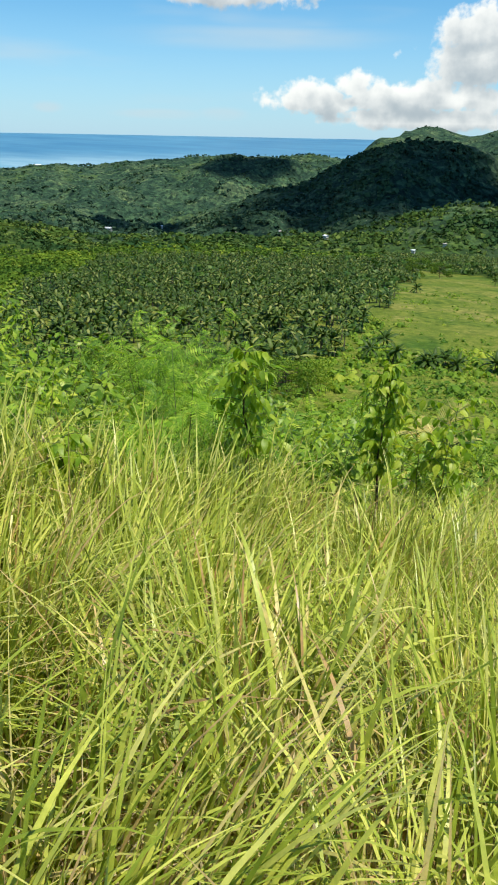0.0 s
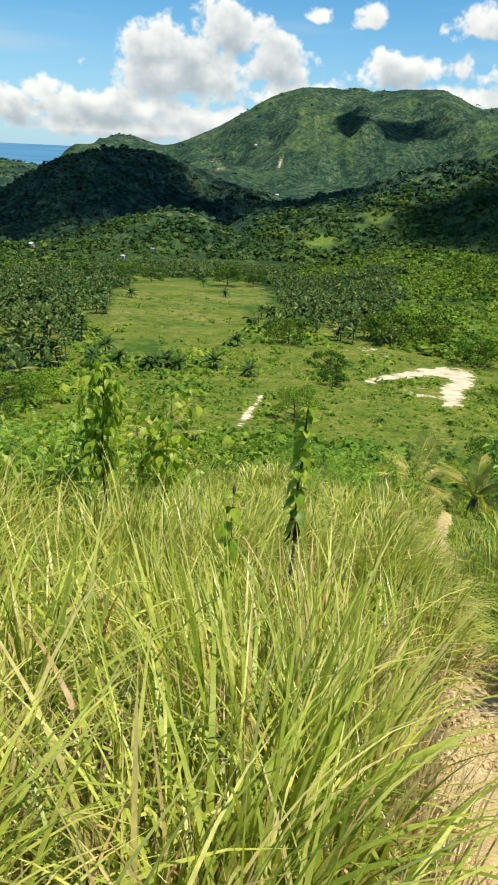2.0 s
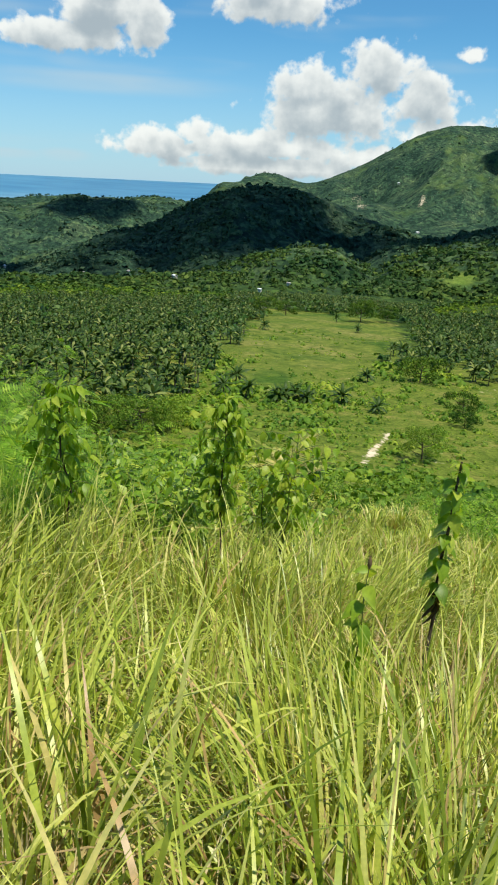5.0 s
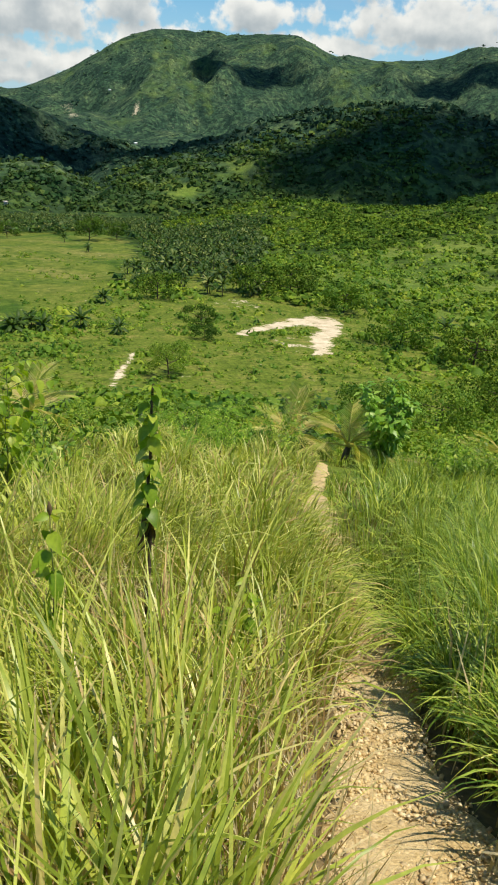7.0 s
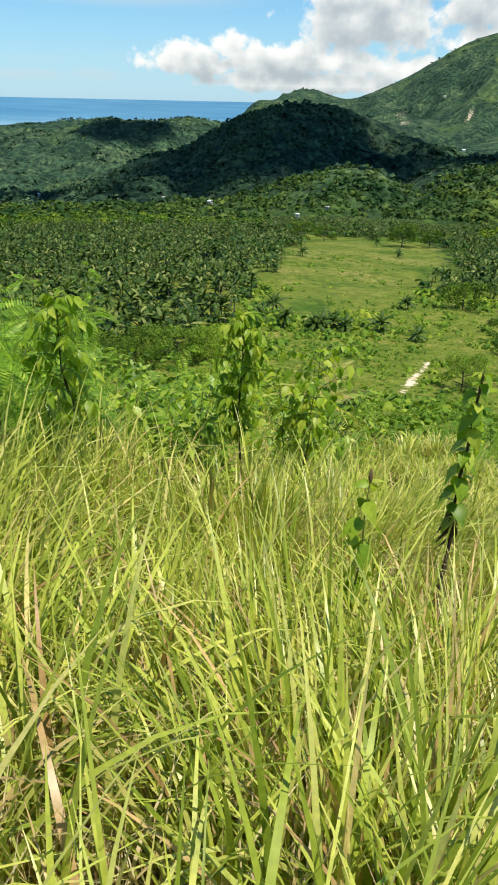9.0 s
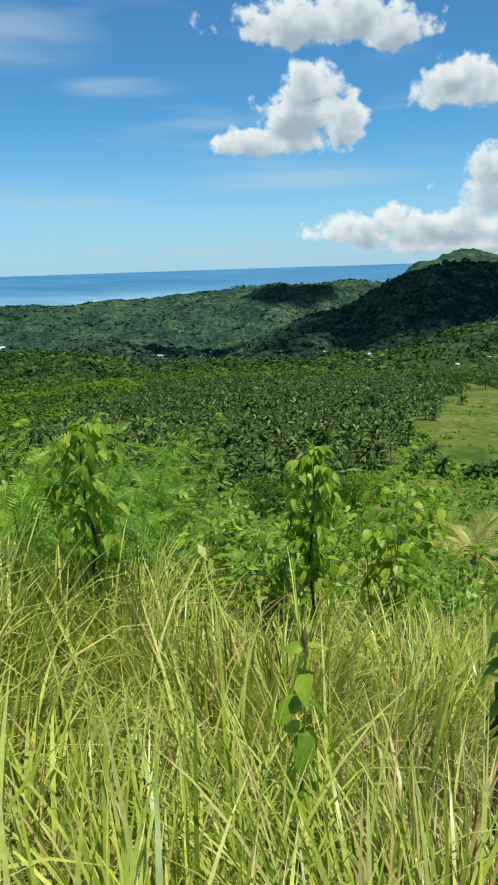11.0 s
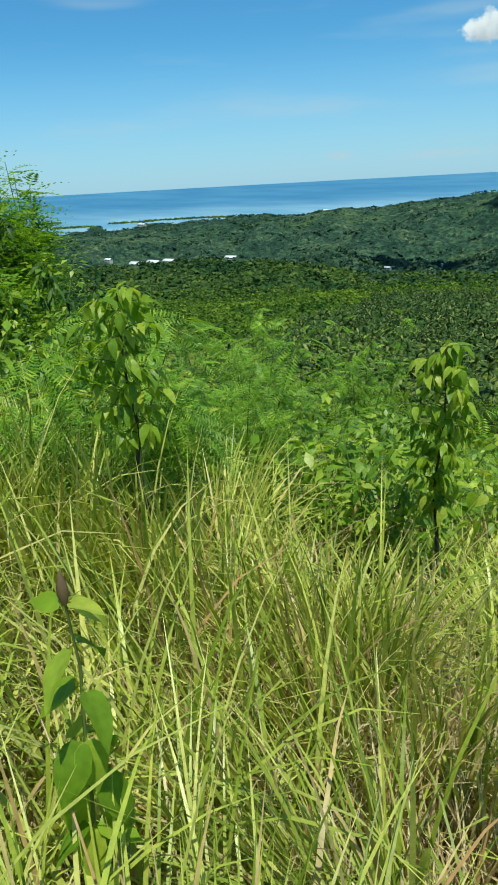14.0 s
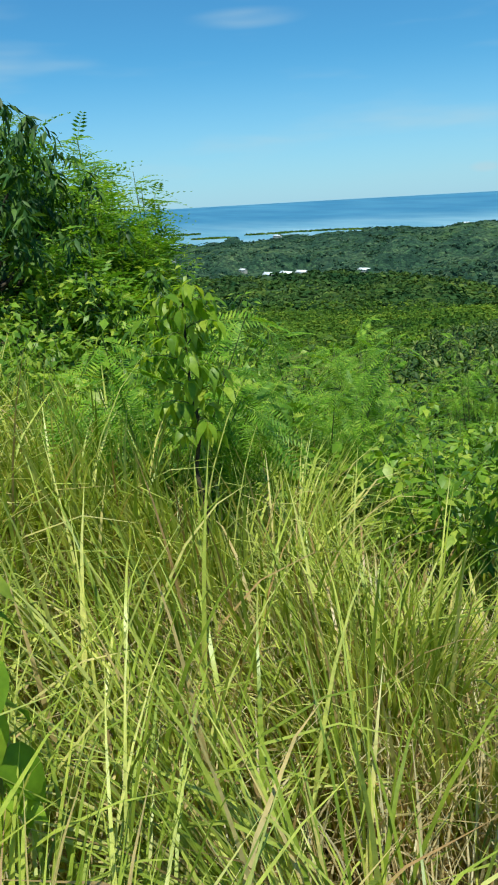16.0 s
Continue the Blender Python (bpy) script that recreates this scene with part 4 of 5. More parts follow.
def build_valley_trees():
    rng = np.random.default_rng(14)
    # palms and round trees that stand alone on and round the pasture: azimuth, distance, height
    for i, (az, r, h) in enumerate(((-7.7, 150, 6.0), (0.4, 152, 4.2), (-4.3, 150, 3.8), (-3.4, 152, 4.4), (-2.6, 149, 3.6), (3.3, 146, 3.2), (-5.0, 148, 3.4),
                                    (1.2, 330, 5.0), (-0.6, 380, 6.0), (30.2, 165, 6.5), (-8.6, 165, 5.0), (-9.6, 150, 6.5), (2.4, 182, 4.0), (-6.4, 300, 4.6),
                                    (5.0, 210, 7.0), (6.4, 225, 7.0), (7.5, 214, 6.4), (8.6, 232, 7.2), (4.2, 245, 7.4), (10.2, 226, 7.0), (12.0, 240, 7.0))):
        coconut_palm(on_land(*at_polar(az, r)), h * 0.45, "green coconut palm standing in the rough pasture", seed=40 + i, turn=i * 1.3, lean=0.6 * rng.random(), length=3.0 + 0.9 * rng.random())
    for i, (az, r, h, w) in enumerate(((1.3, 405, 13, 9), (3.4, 415, 10, 7), (-6.6, 415, 12, 7), (-4.8, 420, 9, 6), (6.6, 190, 7.5, 5.5), (10.3, 152, 5.5, 3.4), (10.6, 140, 3.2, 2.6),
                                       (14.5, 205, 9, 8), (17.5, 215, 9, 8), (22.0, 190, 8, 7), (27, 150, 8, 7), (33, 140, 8, 7), (36, 110, 7, 7), (7.6, 112, 6.5, 3.4),
                                       (-16.5, 118, 7.0, 5.5), (-14.6, 122, 6.0, 5.0), (-18.6, 126, 5.5, 5.0), (-31, 118, 7.5, 7), (-22, 116, 6, 6), (25.5, 82, 5, 4.5), (31, 70, 4.5, 4.5))):
        light = az in (-16.5, -14.6, 7.6, 27, 25.5, 31, 22.0)
        leafy_tree(on_land(*at_polar(az, r)), h, w, "lone leafy tree with a light green crown" if light else "round dark green tree beside the rough pasture",
                   SCRUB if light else WOOD, 70 + i, "tree", "trees in the valley", cards=5000 if r < 130 else 2400, leaf=0.058 if r < 130 else 0.09, clumps=11, fine=True)


build_valley_trees()


def house(az, r, w, d, h, turn, roof=ROOF_WHITE, label="small far house with a pale metal roof"):
    x, y = at_polar(az, r)
    z = float(land(x, y))
    ob = thing("house", (x, y, z + h * 0.6), label, "house", "houses in the valley", radians(turn))
    bm = bmesh.new()
    bmesh.ops.create_cube(bm, size=1.0, matrix=Matrix.Translation((0, 0, h * 0.1)) @ Matrix.Diagonal((w, d, h * 1.8, 1)))
    me = bpy.data.meshes.new("wall")
    bm.to_mesh(me)
    bm.free()
    me.materials.append(WALL)
    part("wall", me, ob)
    o, e, t = 0.6, h, h + 0.28 * d
    v = np.array([(-w / 2 - o, -d / 2 - o, e), (w / 2 + o, -d / 2 - o, e), (w / 2 + o, 0, t), (-w / 2 - o, 0, t), (-w / 2 - o, d / 2 + o, e), (w / 2 + o, d / 2 + o, e)])
    v2 = v + [0, 0, 0.25]
    f = [(0, 3, 2, 1), (3, 4, 5, 2), (6, 7, 8, 9), (9, 8, 11, 10), (0, 1, 7, 6), (4, 10, 11, 5), (0, 6, 9, 3), (3, 9, 10, 4), (1, 2, 8, 7), (2, 5, 11, 8)]
    part("roof", mesh_from("roof", np.concatenate([v, v2]), np.array(f), roof), ob)
    for s in (-0.25, 0.25):
        bm = bmesh.new()
        bmesh.ops.create_cube(bm, size=1.0, matrix=Matrix.Translation((s * w, -d / 2 - 0.05, h * 0.45)) @ Matrix.Diagonal((w * 0.14, 0.12, h * 0.35, 1)))
        me = bpy.data.meshes.new("window")
        bm.to_mesh(me)
        bm.free()
        me.materials.append(BARK)
        part("window", me, ob)
    return ob


def build_houses():
    big = "long white metal roof of a shed among the trees"
    for az, r, w, d, h, turn in ((-50.9, 1560, 36, 16, 4, 8), (-49.6, 1570, 40, 16, 4, -5), (-48.4, 1565, 28, 14, 4, 4), (-43.5, 1620, 30, 14, 3, 4),
                                 (-53.1, 1764, 20, 10, 5, 4), (-58.6, 1900, 18, 9, 5, 0), (-31.1, 1155, 10, 6, 3, 4), (-50.3, 2380, 34, 10, 5, 0),
                                 (-37.0, 2230, 26, 9, 5, 0), (-36.0, 2220, 22, 9, 5, 8)):
        house(az, r, w, d, h, turn, label=big)
    for az, r, w, roof in ((-21.1, 900, 6, ROOF_RUST), (-4.7, 760, 4.2, ROOF_RUST), (-7.0, 740, 4.5, ROOF_WHITE), (-13.9, 800, 7, ROOF_WHITE), (-17.5, 950, 8, ROOF_RUST), (-16.9, 930, 6, ROOF_WHITE),
                           (3.1, 2330, 9, ROOF_WHITE), (4.9, 1850, 10, ROOF_WHITE), (4.3, 1500, 16, ROOF_RUST), (-2.0, 1180, 9, ROOF_RUST), (-1.2, 1170, 8, ROOF_WHITE), (0.2, 1160, 9, ROOF_RUST),
                           (6.0, 1700, 14, ROOF_RUST), (-27.0, 1210, 8, ROOF_WHITE), (-33.2, 1250, 8, ROOF_RUST), (33.0, 1500, 9, ROOF_WHITE)):
        house(az, r, w * 0.75, w * 0.55, 1.9, az * 3, roof)


build_houses()


def build_islands():
    """Low mangrove flats off the coast."""
    rng = np.random.default_rng(15)
    for az, r, w, d in ((-55.5, 2640, 70, 16), (-51.0, 2700, 90, 14), (-47.0, 2720, 150, 12), (-42.5, 2700, 120, 12), (-60.0, 2720, 120, 20), (-57.5, 2850, 60, 12)):
        x, y = at_polar(az, r)
        el = float(table(np.array([float(r)]), (2380, 2600, 3200, 4000, 4850), (-3.35, -2.9, -1.9, -1.05, -0.45))[0])
        z = r * math.tan(radians(el)) + EYE_Z
        n = 90
        a, q = rng.random(n) * 6.28, np.sqrt(rng.random(n))
        px, py = np.cos(a) * q * w, np.sin(a) * q * d
        c, s = math.cos(radians(-az)), math.sin(radians(-az))
        places = np.stack([x + px * c - py * s, y + px * s + py * c, np.full(n, z + 1.0) + py * 0.045], 1)
        v, f = scatter(clump(rng, 8, 0.5, 0.6), turn_z(rng.random(n) * 6.28), places, 4 + 4 * rng.random(n))
        tagged(new("mangrove_island", mesh_from("mangrove_island", v, f, WOOD)), "low dark mangrove flat in shallow water off the coast", "island", "mangrove flats", "stuff")


build_islands()


# ---------------------------------------------------------------- the footpath
def build_path():
    ys = np.linspace(-4, 21, 520)
    xs = np.interp(ys, TRAIL_Y, TRAIL_X)
    xs = np.convolve(np.pad(xs, 16, mode="edge"), np.ones(33) / 33, "valid")
    half = np.interp(ys, (0.5, 1.6, 2.4, 7, 10), (0.25, 0.10, 0.0, 0.0, -0.08)) + 0.25 + np.interp(ys, (4, 8), (0.06, 0.11)) * rough_noise(ys * 0.8, ys * 0, 31, 3) 
    xs = xs + np.interp(ys, (0.5, 1.6, 2.4), (0.22, 0.08, 0.0))
    u = np.linspace(-1, 1, 17)
    x = xs[:, None] + half[:, None] * u[None] * 1.25
    y = np.repeat(ys[:, None], 17, 1)
    z = land(x, y) + 0.03 - 0.035 * u[None] ** 4 + rough_noise(x * 6, y * 6, 32, 4) * 0.020
    i, j = np.meshgrid(np.arange(519), np.arange(16), indexing="ij")
    a = i * 17 + j
    f = np.stack([a, a + 1, a + 18, a + 17], -1).reshape(-1, 4)
    path = tagged(new("path", mesh_from("path", np.stack([x, y, z], -1).reshape(-1, 3), f, EARTH, True)),
                  "narrow footpath of pale limestone grit down the slope", "footpath", kind="structure")
    rng = np.random.default_rng(33)
    corner = np.array([(x, y, z) for x in (-1, 1) for y in (-1, 1) for z in (-1, 1)], float)
    sides = np.array([(0, 1, 3), (0, 3, 2), (4, 6, 7), (4, 7, 5), (0, 4, 5), (0, 5, 1), (2, 3, 7), (2, 7, 6), (0, 2, 6), (0, 6, 4), (1, 5, 7), (1, 7, 3)])
    # broken limestone: skewed, chipped blocks
    chips = [(corner * (0.55 + 0.5 * rng.random((8, 1))) * [1.0, 0.55 + 0.4 * rng.random(), 0.4 + 0.3 * rng.random()] + rng.normal(0, 0.14, (8, 3)), sides) for _ in range(8)]
    n = 15000
    py = 0.1 + 9 * rng.random(n) ** 1.6
    wide = np.interp(py, ys, half)
    px = np.interp(py, ys, xs) + (rng.random(n) * 2 - 1) * wide * 1.12 + rng.normal(0, 0.03, n)
    pz = land(px, py) + 0.028
    s = 0.0035 + 0.010 * rng.random(n) ** 2.6
    ahead = rng.normal(size=(n, 3)) * [1, 1, 0.35]
    turns = frames(ahead, rng.normal(0, 0.5, n))
    v, f = join([scatter(chips[k], turns[k::8], np.stack([px, py, pz], 1)[k::8], s[k::8]) for k in range(8)])
    tagged(part("grit", mesh_from("grit", v, f, GRIT), path, "loose limestone grit"), kind="stuff")
    meshes = [mesh_from("stone", v, f, GRAVEL) for v, f in chips]
    for i in range(300):
        yy = 0.4 + 5.5 * rng.random() ** 1.5
        xx = float(np.interp(yy, ys, xs)) + (rng.random() * 2 - 1) * float(np.interp(yy, ys, half)) * 1.1
        k = 0.009 + 0.014 * rng.random() ** 2.0
        part("stone", meshes[i % 8], path, m=Matrix.LocRotScale(Vector((xx, yy, float(land(xx, yy)) + 0.03)), Euler((rng.normal() * 0.3, rng.normal() * 0.3, rng.random() * 6.28)), Vector((k, k, k))))


build_path()


# ---------------------------------------------------------------- grass
def blades(rng, x, y, z, height, width, segs, lean, sway=(0.0, 0.0), loose=1.0, arch=2.4):
    """Arching blades of grass: points, quads, and how far up the blade each point is."""
    n = len(x)
    u = np.linspace(0, 1, segs + 1)
    a = rng.random(n) * 2 * np.pi
    d = np.stack([np.cos(a), np.sin(a)], 1) * loose + np.asarray(sway)
    d /= np.linalg.norm(d, axis=1, keepdims=True) + 1e-6
    l0 = np.abs(rng.normal(0, 0.10, n))
    bend = lean * (0.25 + 1.5 * rng.random(n) ** 1.5)
    th = l0[:, None] + bend[:, None] * u[None] ** arch
    step = height[:, None] / segs
    out = np.concatenate([np.zeros((n, 1)), np.cumsum(np.sin(th[:, 1:]) * step, 1)], 1)
    up = np.concatenate([np.zeros((n, 1)), np.cumsum(np.cos(th[:, 1:]) * step, 1)], 1)
    mid = np.stack([x[:, None] + out * d[:, :1], y[:, None] + out * d[:, 1:], z[:, None] + up], -1)
    turn = a * 0 + rng.normal(0, 0.55, n)
    side = np.stack([-d[:, 1] * np.cos(turn) + d[:, 0] * np.sin(turn) * 0.6, d[:, 0] * np.cos(turn) + d[:, 1] * np.sin(turn) * 0.6, np.sin(turn) * 0.25], 1)
    w = width[:, None] * np.clip(0.6 + 1.0 * u - 1.58 * u**2.2, 0.02, 1)[None] * 0.5
    v = np.stack([mid - side[:, None] * w[..., None], mid + side[:, None] * w[..., None]], 2)
    i, j = np.meshgrid(np.arange(n), np.arange(segs), indexing="ij")
    b = i * (segs + 1) * 2 + j * 2
    f = np.stack([b, b + 1, b + 3, b + 2], -1).reshape(-1, 4)
    along = np.repeat(np.tile(u, n), 2)
    return v.reshape(-1, 3), f, along


def tufts(rng, n, az0, az1, r0, r1, power, spread, per=44):
    """Places of blades gathered in tufts, which way each blade falls out of its tuft, and the tuft's size."""
    m = max(8, n // per)
    az, r, x, y, z, el = in_view(rng, m, az0, az1, r0, r1, power)
    k = rng.integers(0, m, n)
    off = rng.normal(0, 1.0, (n, 2))
    falls = off * 0.7 + np.stack([rough_noise(x * 0.9, y * 0.9, 51, 2), rough_noise(x * 0.9, y * 0.9, 52, 2)], 1)[k] * 1.2
    return x[k] + off[:, 0] * spread, y[k] + off[:, 1] * spread, falls, (0.78 + 0.44 * rng.random(m))[k]


def build_grass():
    rng = np.random.default_rng(21)
    green, fine, dry = [], [], []
    for n, r0, r1, segs, wide, az0, az1 in ((10500, 0.3, 2.4, 10, 1.15, -84, 62), (21000, 2.2, 4.3, 7, 1.25, -84, 62), (20000, 4.0, 7.5, 5, 1.2, -84, 62), (17500, 7.0, 14.0, 3, 1.95, -84, 62), (11500, 13.0, 34.0, 3, 2.5, -84, 62),
                                            (9000, 1.4, 9.0, 5, 0.85, 24, 62), (7500, 8.5, 27.0, 3, 2.4, 8, 56), (24000, 0.5, 8.5, 3, 1.6, 60, 278)):
        x, y, sway, big = tufts(rng, n, az0, az1, r0, r1, 0.8, 0.075 * wide if az1 < 100 else 0.3)
        r = np.hypot(x, y)
        az = np.degrees(np.arctan2(x, y))
        off = trail_off(x, y)
        lush = rough_noise(x * 0.25, y * 0.25, 41, 3)
        keep = np.abs(off) > np.interp(y, (1.2, 2.4, 3.2, 4.2, 8, 10, 14), (0.55, 0.36, 0.22, 0.05, 0.04, 0.12, 0.16)) + 0.10 * rng.random(n)
        # the bushes on the left crowd the grass out
        keep &= rng.random(n) < np.clip(1.35 - 0.11 * (r - 4.6) * (az < -8) * np.clip((-8 - az) / 14, 0, 1), 0.12, 1)
        bare = np.maximum(1.2 - np.hypot(x - 0.1, y - 3.0), 0.5 - np.hypot(x + 0.5, y - 1.25)) > 0
        keep &= ~bare | (rng.random(n) < 0.72)
        x, y, r, off, lush, sway, big = x[keep], y[keep], r[keep], off[keep], lush[keep], sway[keep], big[keep]
        z = land(x, y) - 0.01
        short = np.where(rng.random(len(x)) < 0.28, 0.6, 1.0)
        h = big * (0.80 + 0.25 * rng.random(len(x)) + 0.14 * lush) * np.where((off > 0) & (y < 3.2), np.clip(0.30 + off * 0.75, 0.38, 1), np.clip(0.55 + np.abs(off) * 0.6, 0.6, 1)) * short * np.clip(0.74 + 0.16 * r, 0.78, 1) * np.where((az[keep] < -18) & (r > 2.6) & (r < 6), 1.14, 1.0)
        w = (0.0105 + 0.014 * rng.random(len(x)) ** 1.5) * wide * np.clip(0.75 + 0.15 * r, 0.85, 1) * np.where(np.hypot(x - 0.3, y - 3.3) < 1.7, 0.8, 1.0)
        right = (off > 0) & (r < 30)
        for target, m, ww, lean, arch in ((green, ~right, 1.08, 1.1 if r1 < 5 else 1.35, 2.4), (fine, right, 0.75, 1.7, 2.2)):
            edge = np.exp(-np.abs(off[m]) / 0.42)[:, None]
            lay = sway[m] * (1 - 0.7 * edge) + np.where(off[m][:, None] < 0, (0.15, -0.2), (-0.5, -0.25)) + edge * np.where(off[m][:, None] < 0, (0.9, -0.4), (-1.1, -0.4))
            target.append(blades(rng, x[m], y[m], z[m], h[m] * (1.0 if target is green else 0.95), w[m] * ww, segs, lean, lay, 0.3, arch))
    for n, r0, r1, segs, wide, lean in ((8000, 0.3, 2.4, 3, 1.0, 0.4), (8000, 2.2, 5.2, 3, 1.1, 0.5), (4500, 0.3, 3.2, 4, 1.0, 2.3), (6000, 3.0, 14.0, 2, 1.5, 1.0)):
        x, y, sway, big = tufts(rng, n, -84, 62, r0, r1, 0.8, 0.06)
        keep = (np.abs(trail_off(x, y)) > 0.30) & ((trail_off(x, y) < 0) | (rng.random(n) < 0.3))
        x, y, sway = x[keep], y[keep], sway[keep]
        dry.append(blades(rng, x, y, land(x, y) - 0.01, 0.25 + 0.55 * rng.random(len(x)) ** 1.2, (0.007 + 0.010 * rng.random(len(x)) ** 1.5) * wide, segs, lean, sway, 0.8))

    # drier spots, where the straw shows through
    for cx, cy, spot, n in ((0.1, 3.0, 1.2, 4200), (-0.5, 1.25, 0.5, 1500), (0.55, 3.6, 0.5, 900), (-1.3, 3.0, 0.7, 1500)):
        a, q = rng.random(n) * 6.28, spot * np.sqrt(rng.random(n))
        x, y = cx + np.cos(a) * q, cy + np.sin(a) * q
        keep = trail_off(x, y) < -0.4
        x, y = x[keep], y[keep]
        dry.append(blades(rng, x, y, land(x, y) - 0.01, 0.3 + 0.5 * rng.random(len(x)), 0.007 + 0.011 * rng.random(len(x)) ** 1.5, 4, 0.8, (0.0, 0.0), 1.0, 2.2))

    def one(name, sets, mat, label):
        v, f = join([(q[0], q[1]) for q in sets])
        tagged(new(name, mesh_from(name, v, f, mat, True, {"along": np.concatenate([q[2] for q in sets])})), label, "grass", kind="stuff")
    one("tall_grass", green, GRASS, "tall arching yellow-green grass on the slope")
    one("fine_grass", fine, GRASS_GREEN, "finer dark green grass leaning over the path")
    one("dry_grass", dry, STRAW, "dry straw-coloured grass under the green blades")


build_grass()


# ---------------------------------------------------------------- leafy plants near the path
OVAL = {}


def ovate_leaf(width=0.55, fold=0.18, droop=0.3, wave=0.02):
    """A broad leaf on a short stalk, of length 1 along x, widest near its base and drawn out to a point."""
    xs = np.array([0.0, 0.12, 0.17, 0.27, 0.42, 0.60, 0.78, 0.91, 1.0])
    ws = np.array([0.012, 0.012, 0.22, 0.42, 0.50, 0.42, 0.25, 0.10, 0.004]) * width
    zs = -droop * xs**2
    v = []
    for i, (x, w, z) in enumerate(zip(xs, ws, zs)):
        for s in (-1, 0, 1):
            v.append((x - 0.05 * abs(s) * (0.17 <= x < 0.3), s * w, z + fold * w * 1.1 * abs(s) + wave * math.sin(i * 2.1 + 2 * s) * abs(s)))
    f = [(3 * i + s, 3 * i + s + 1, 3 * i + s + 4, 3 * i + s + 3) for i in range(len(xs) - 1) for s in range(2)]
    return np.array(v), np.array(f)


def leaf_mesh(kind):
    if kind not in OVAL:
        form = {"broad": (0.60, 0.22, 0.30), "slim": (0.42, 0.18, 0.45), "heart": (0.52, 0.22, 0.35), "dry": (0.30, 0.7, 0.9)}[kind]
        OVAL[kind] = mesh_from("leaf", *ovate_leaf(*form), STRAW_LEAF if kind == "dry" else LEAF_LIGHT, True)
    return OVAL[kind]


def put_leaf(rng, holder, p, turn, lift, size, kind, name="leaf", label=""):
    d = np.array([[math.cos(turn) * math.cos(lift), math.sin(turn) * math.cos(lift), math.sin(lift)]])
    fr = frames(d, np.array([rng.normal(0, 0.3)]))[0]
    part(name, leaf_mesh(kind), holder, label, m=Matrix([[*(fr[r] * size), p[r]] for r in range(3)] + [[0, 0, 0, 1]]))


def weed(top, label, name="wild_plant", nodes=6, gap=0.075, leaf=0.11, stem_r=0.0045, bark=STEM, lean=(0.03, 0.02), seed=1, kind="heart", bud=True, dead=0, turn0=0.0, droop=-0.55, side=0.6):
    """An upright stem whose leaves stand in opposite pairs, each pair across the last, the oldest hanging lowest."""
    rng = np.random.default_rng(seed)
    tx, ty, tz = top
    base = np.array(on_land(tx - lean[0], ty - lean[1]))
    ob = thing(name, base, label, "plant")
    h = tz - base[2]
    zs = np.linspace(0, 1, 12)
    wob = rng.normal(0, 0.006, (12, 2)) * (zs > 0)[:, None]
    axis = np.stack([lean[0] * zs + wob[:, 0], lean[1] * zs + wob[:, 1], h * zs], 1)
    part("stem", mesh_from("stem", *tube(axis, stem_r * (1.3 - zs * 0.85), 7), bark, True), ob)
    at = lambda z: np.array([np.interp(z / h, zs, axis[:, c]) for c in range(3)])
    if bud:
        tip = [at(h) + [0, 0, k] for k in (-0.01, 0.008, 0.022, 0.04)]
        part("bud", mesh_from("bud", *tube(tip, (0.003, 0.008, 0.007, 0.001), 7), BUD, True), ob, "brown leaf bud")
    for i in range(nodes):
        z = h - gap * (0.1 + i * (0.85 + 0.03 * i))
        p = at(z)
        k = min(1.0, 0.5 + 0.2 * i)
        for s in (0, math.pi):
            a = turn0 + i * 1.57 + s + rng.normal(0, 0.22)
            put_leaf(rng, ob, p, a, max(droop, 0.05 - 0.3 * i) + rng.normal(0, 0.16), leaf * k * (0.85 + 0.3 * rng.random()), kind)
            if rng.random() < side:
                put_leaf(rng, ob, p, a + rng.normal(0, 0.8), -0.2 + rng.normal(0, 0.4), leaf * 0.72 * (0.7 + 0.5 * rng.random()), kind)
    for i in range(dead):
        p = at(h - gap * (0.8 + nodes * 0.95) - 0.012 * i)
        put_leaf(rng, ob, p, rng.random() * 6.28, -1.2 + rng.normal(0, 0.15), leaf * (0.8 + 0.5 * rng.random()), "dry", "dry_leaf", "withered brown leaf")
    return ob


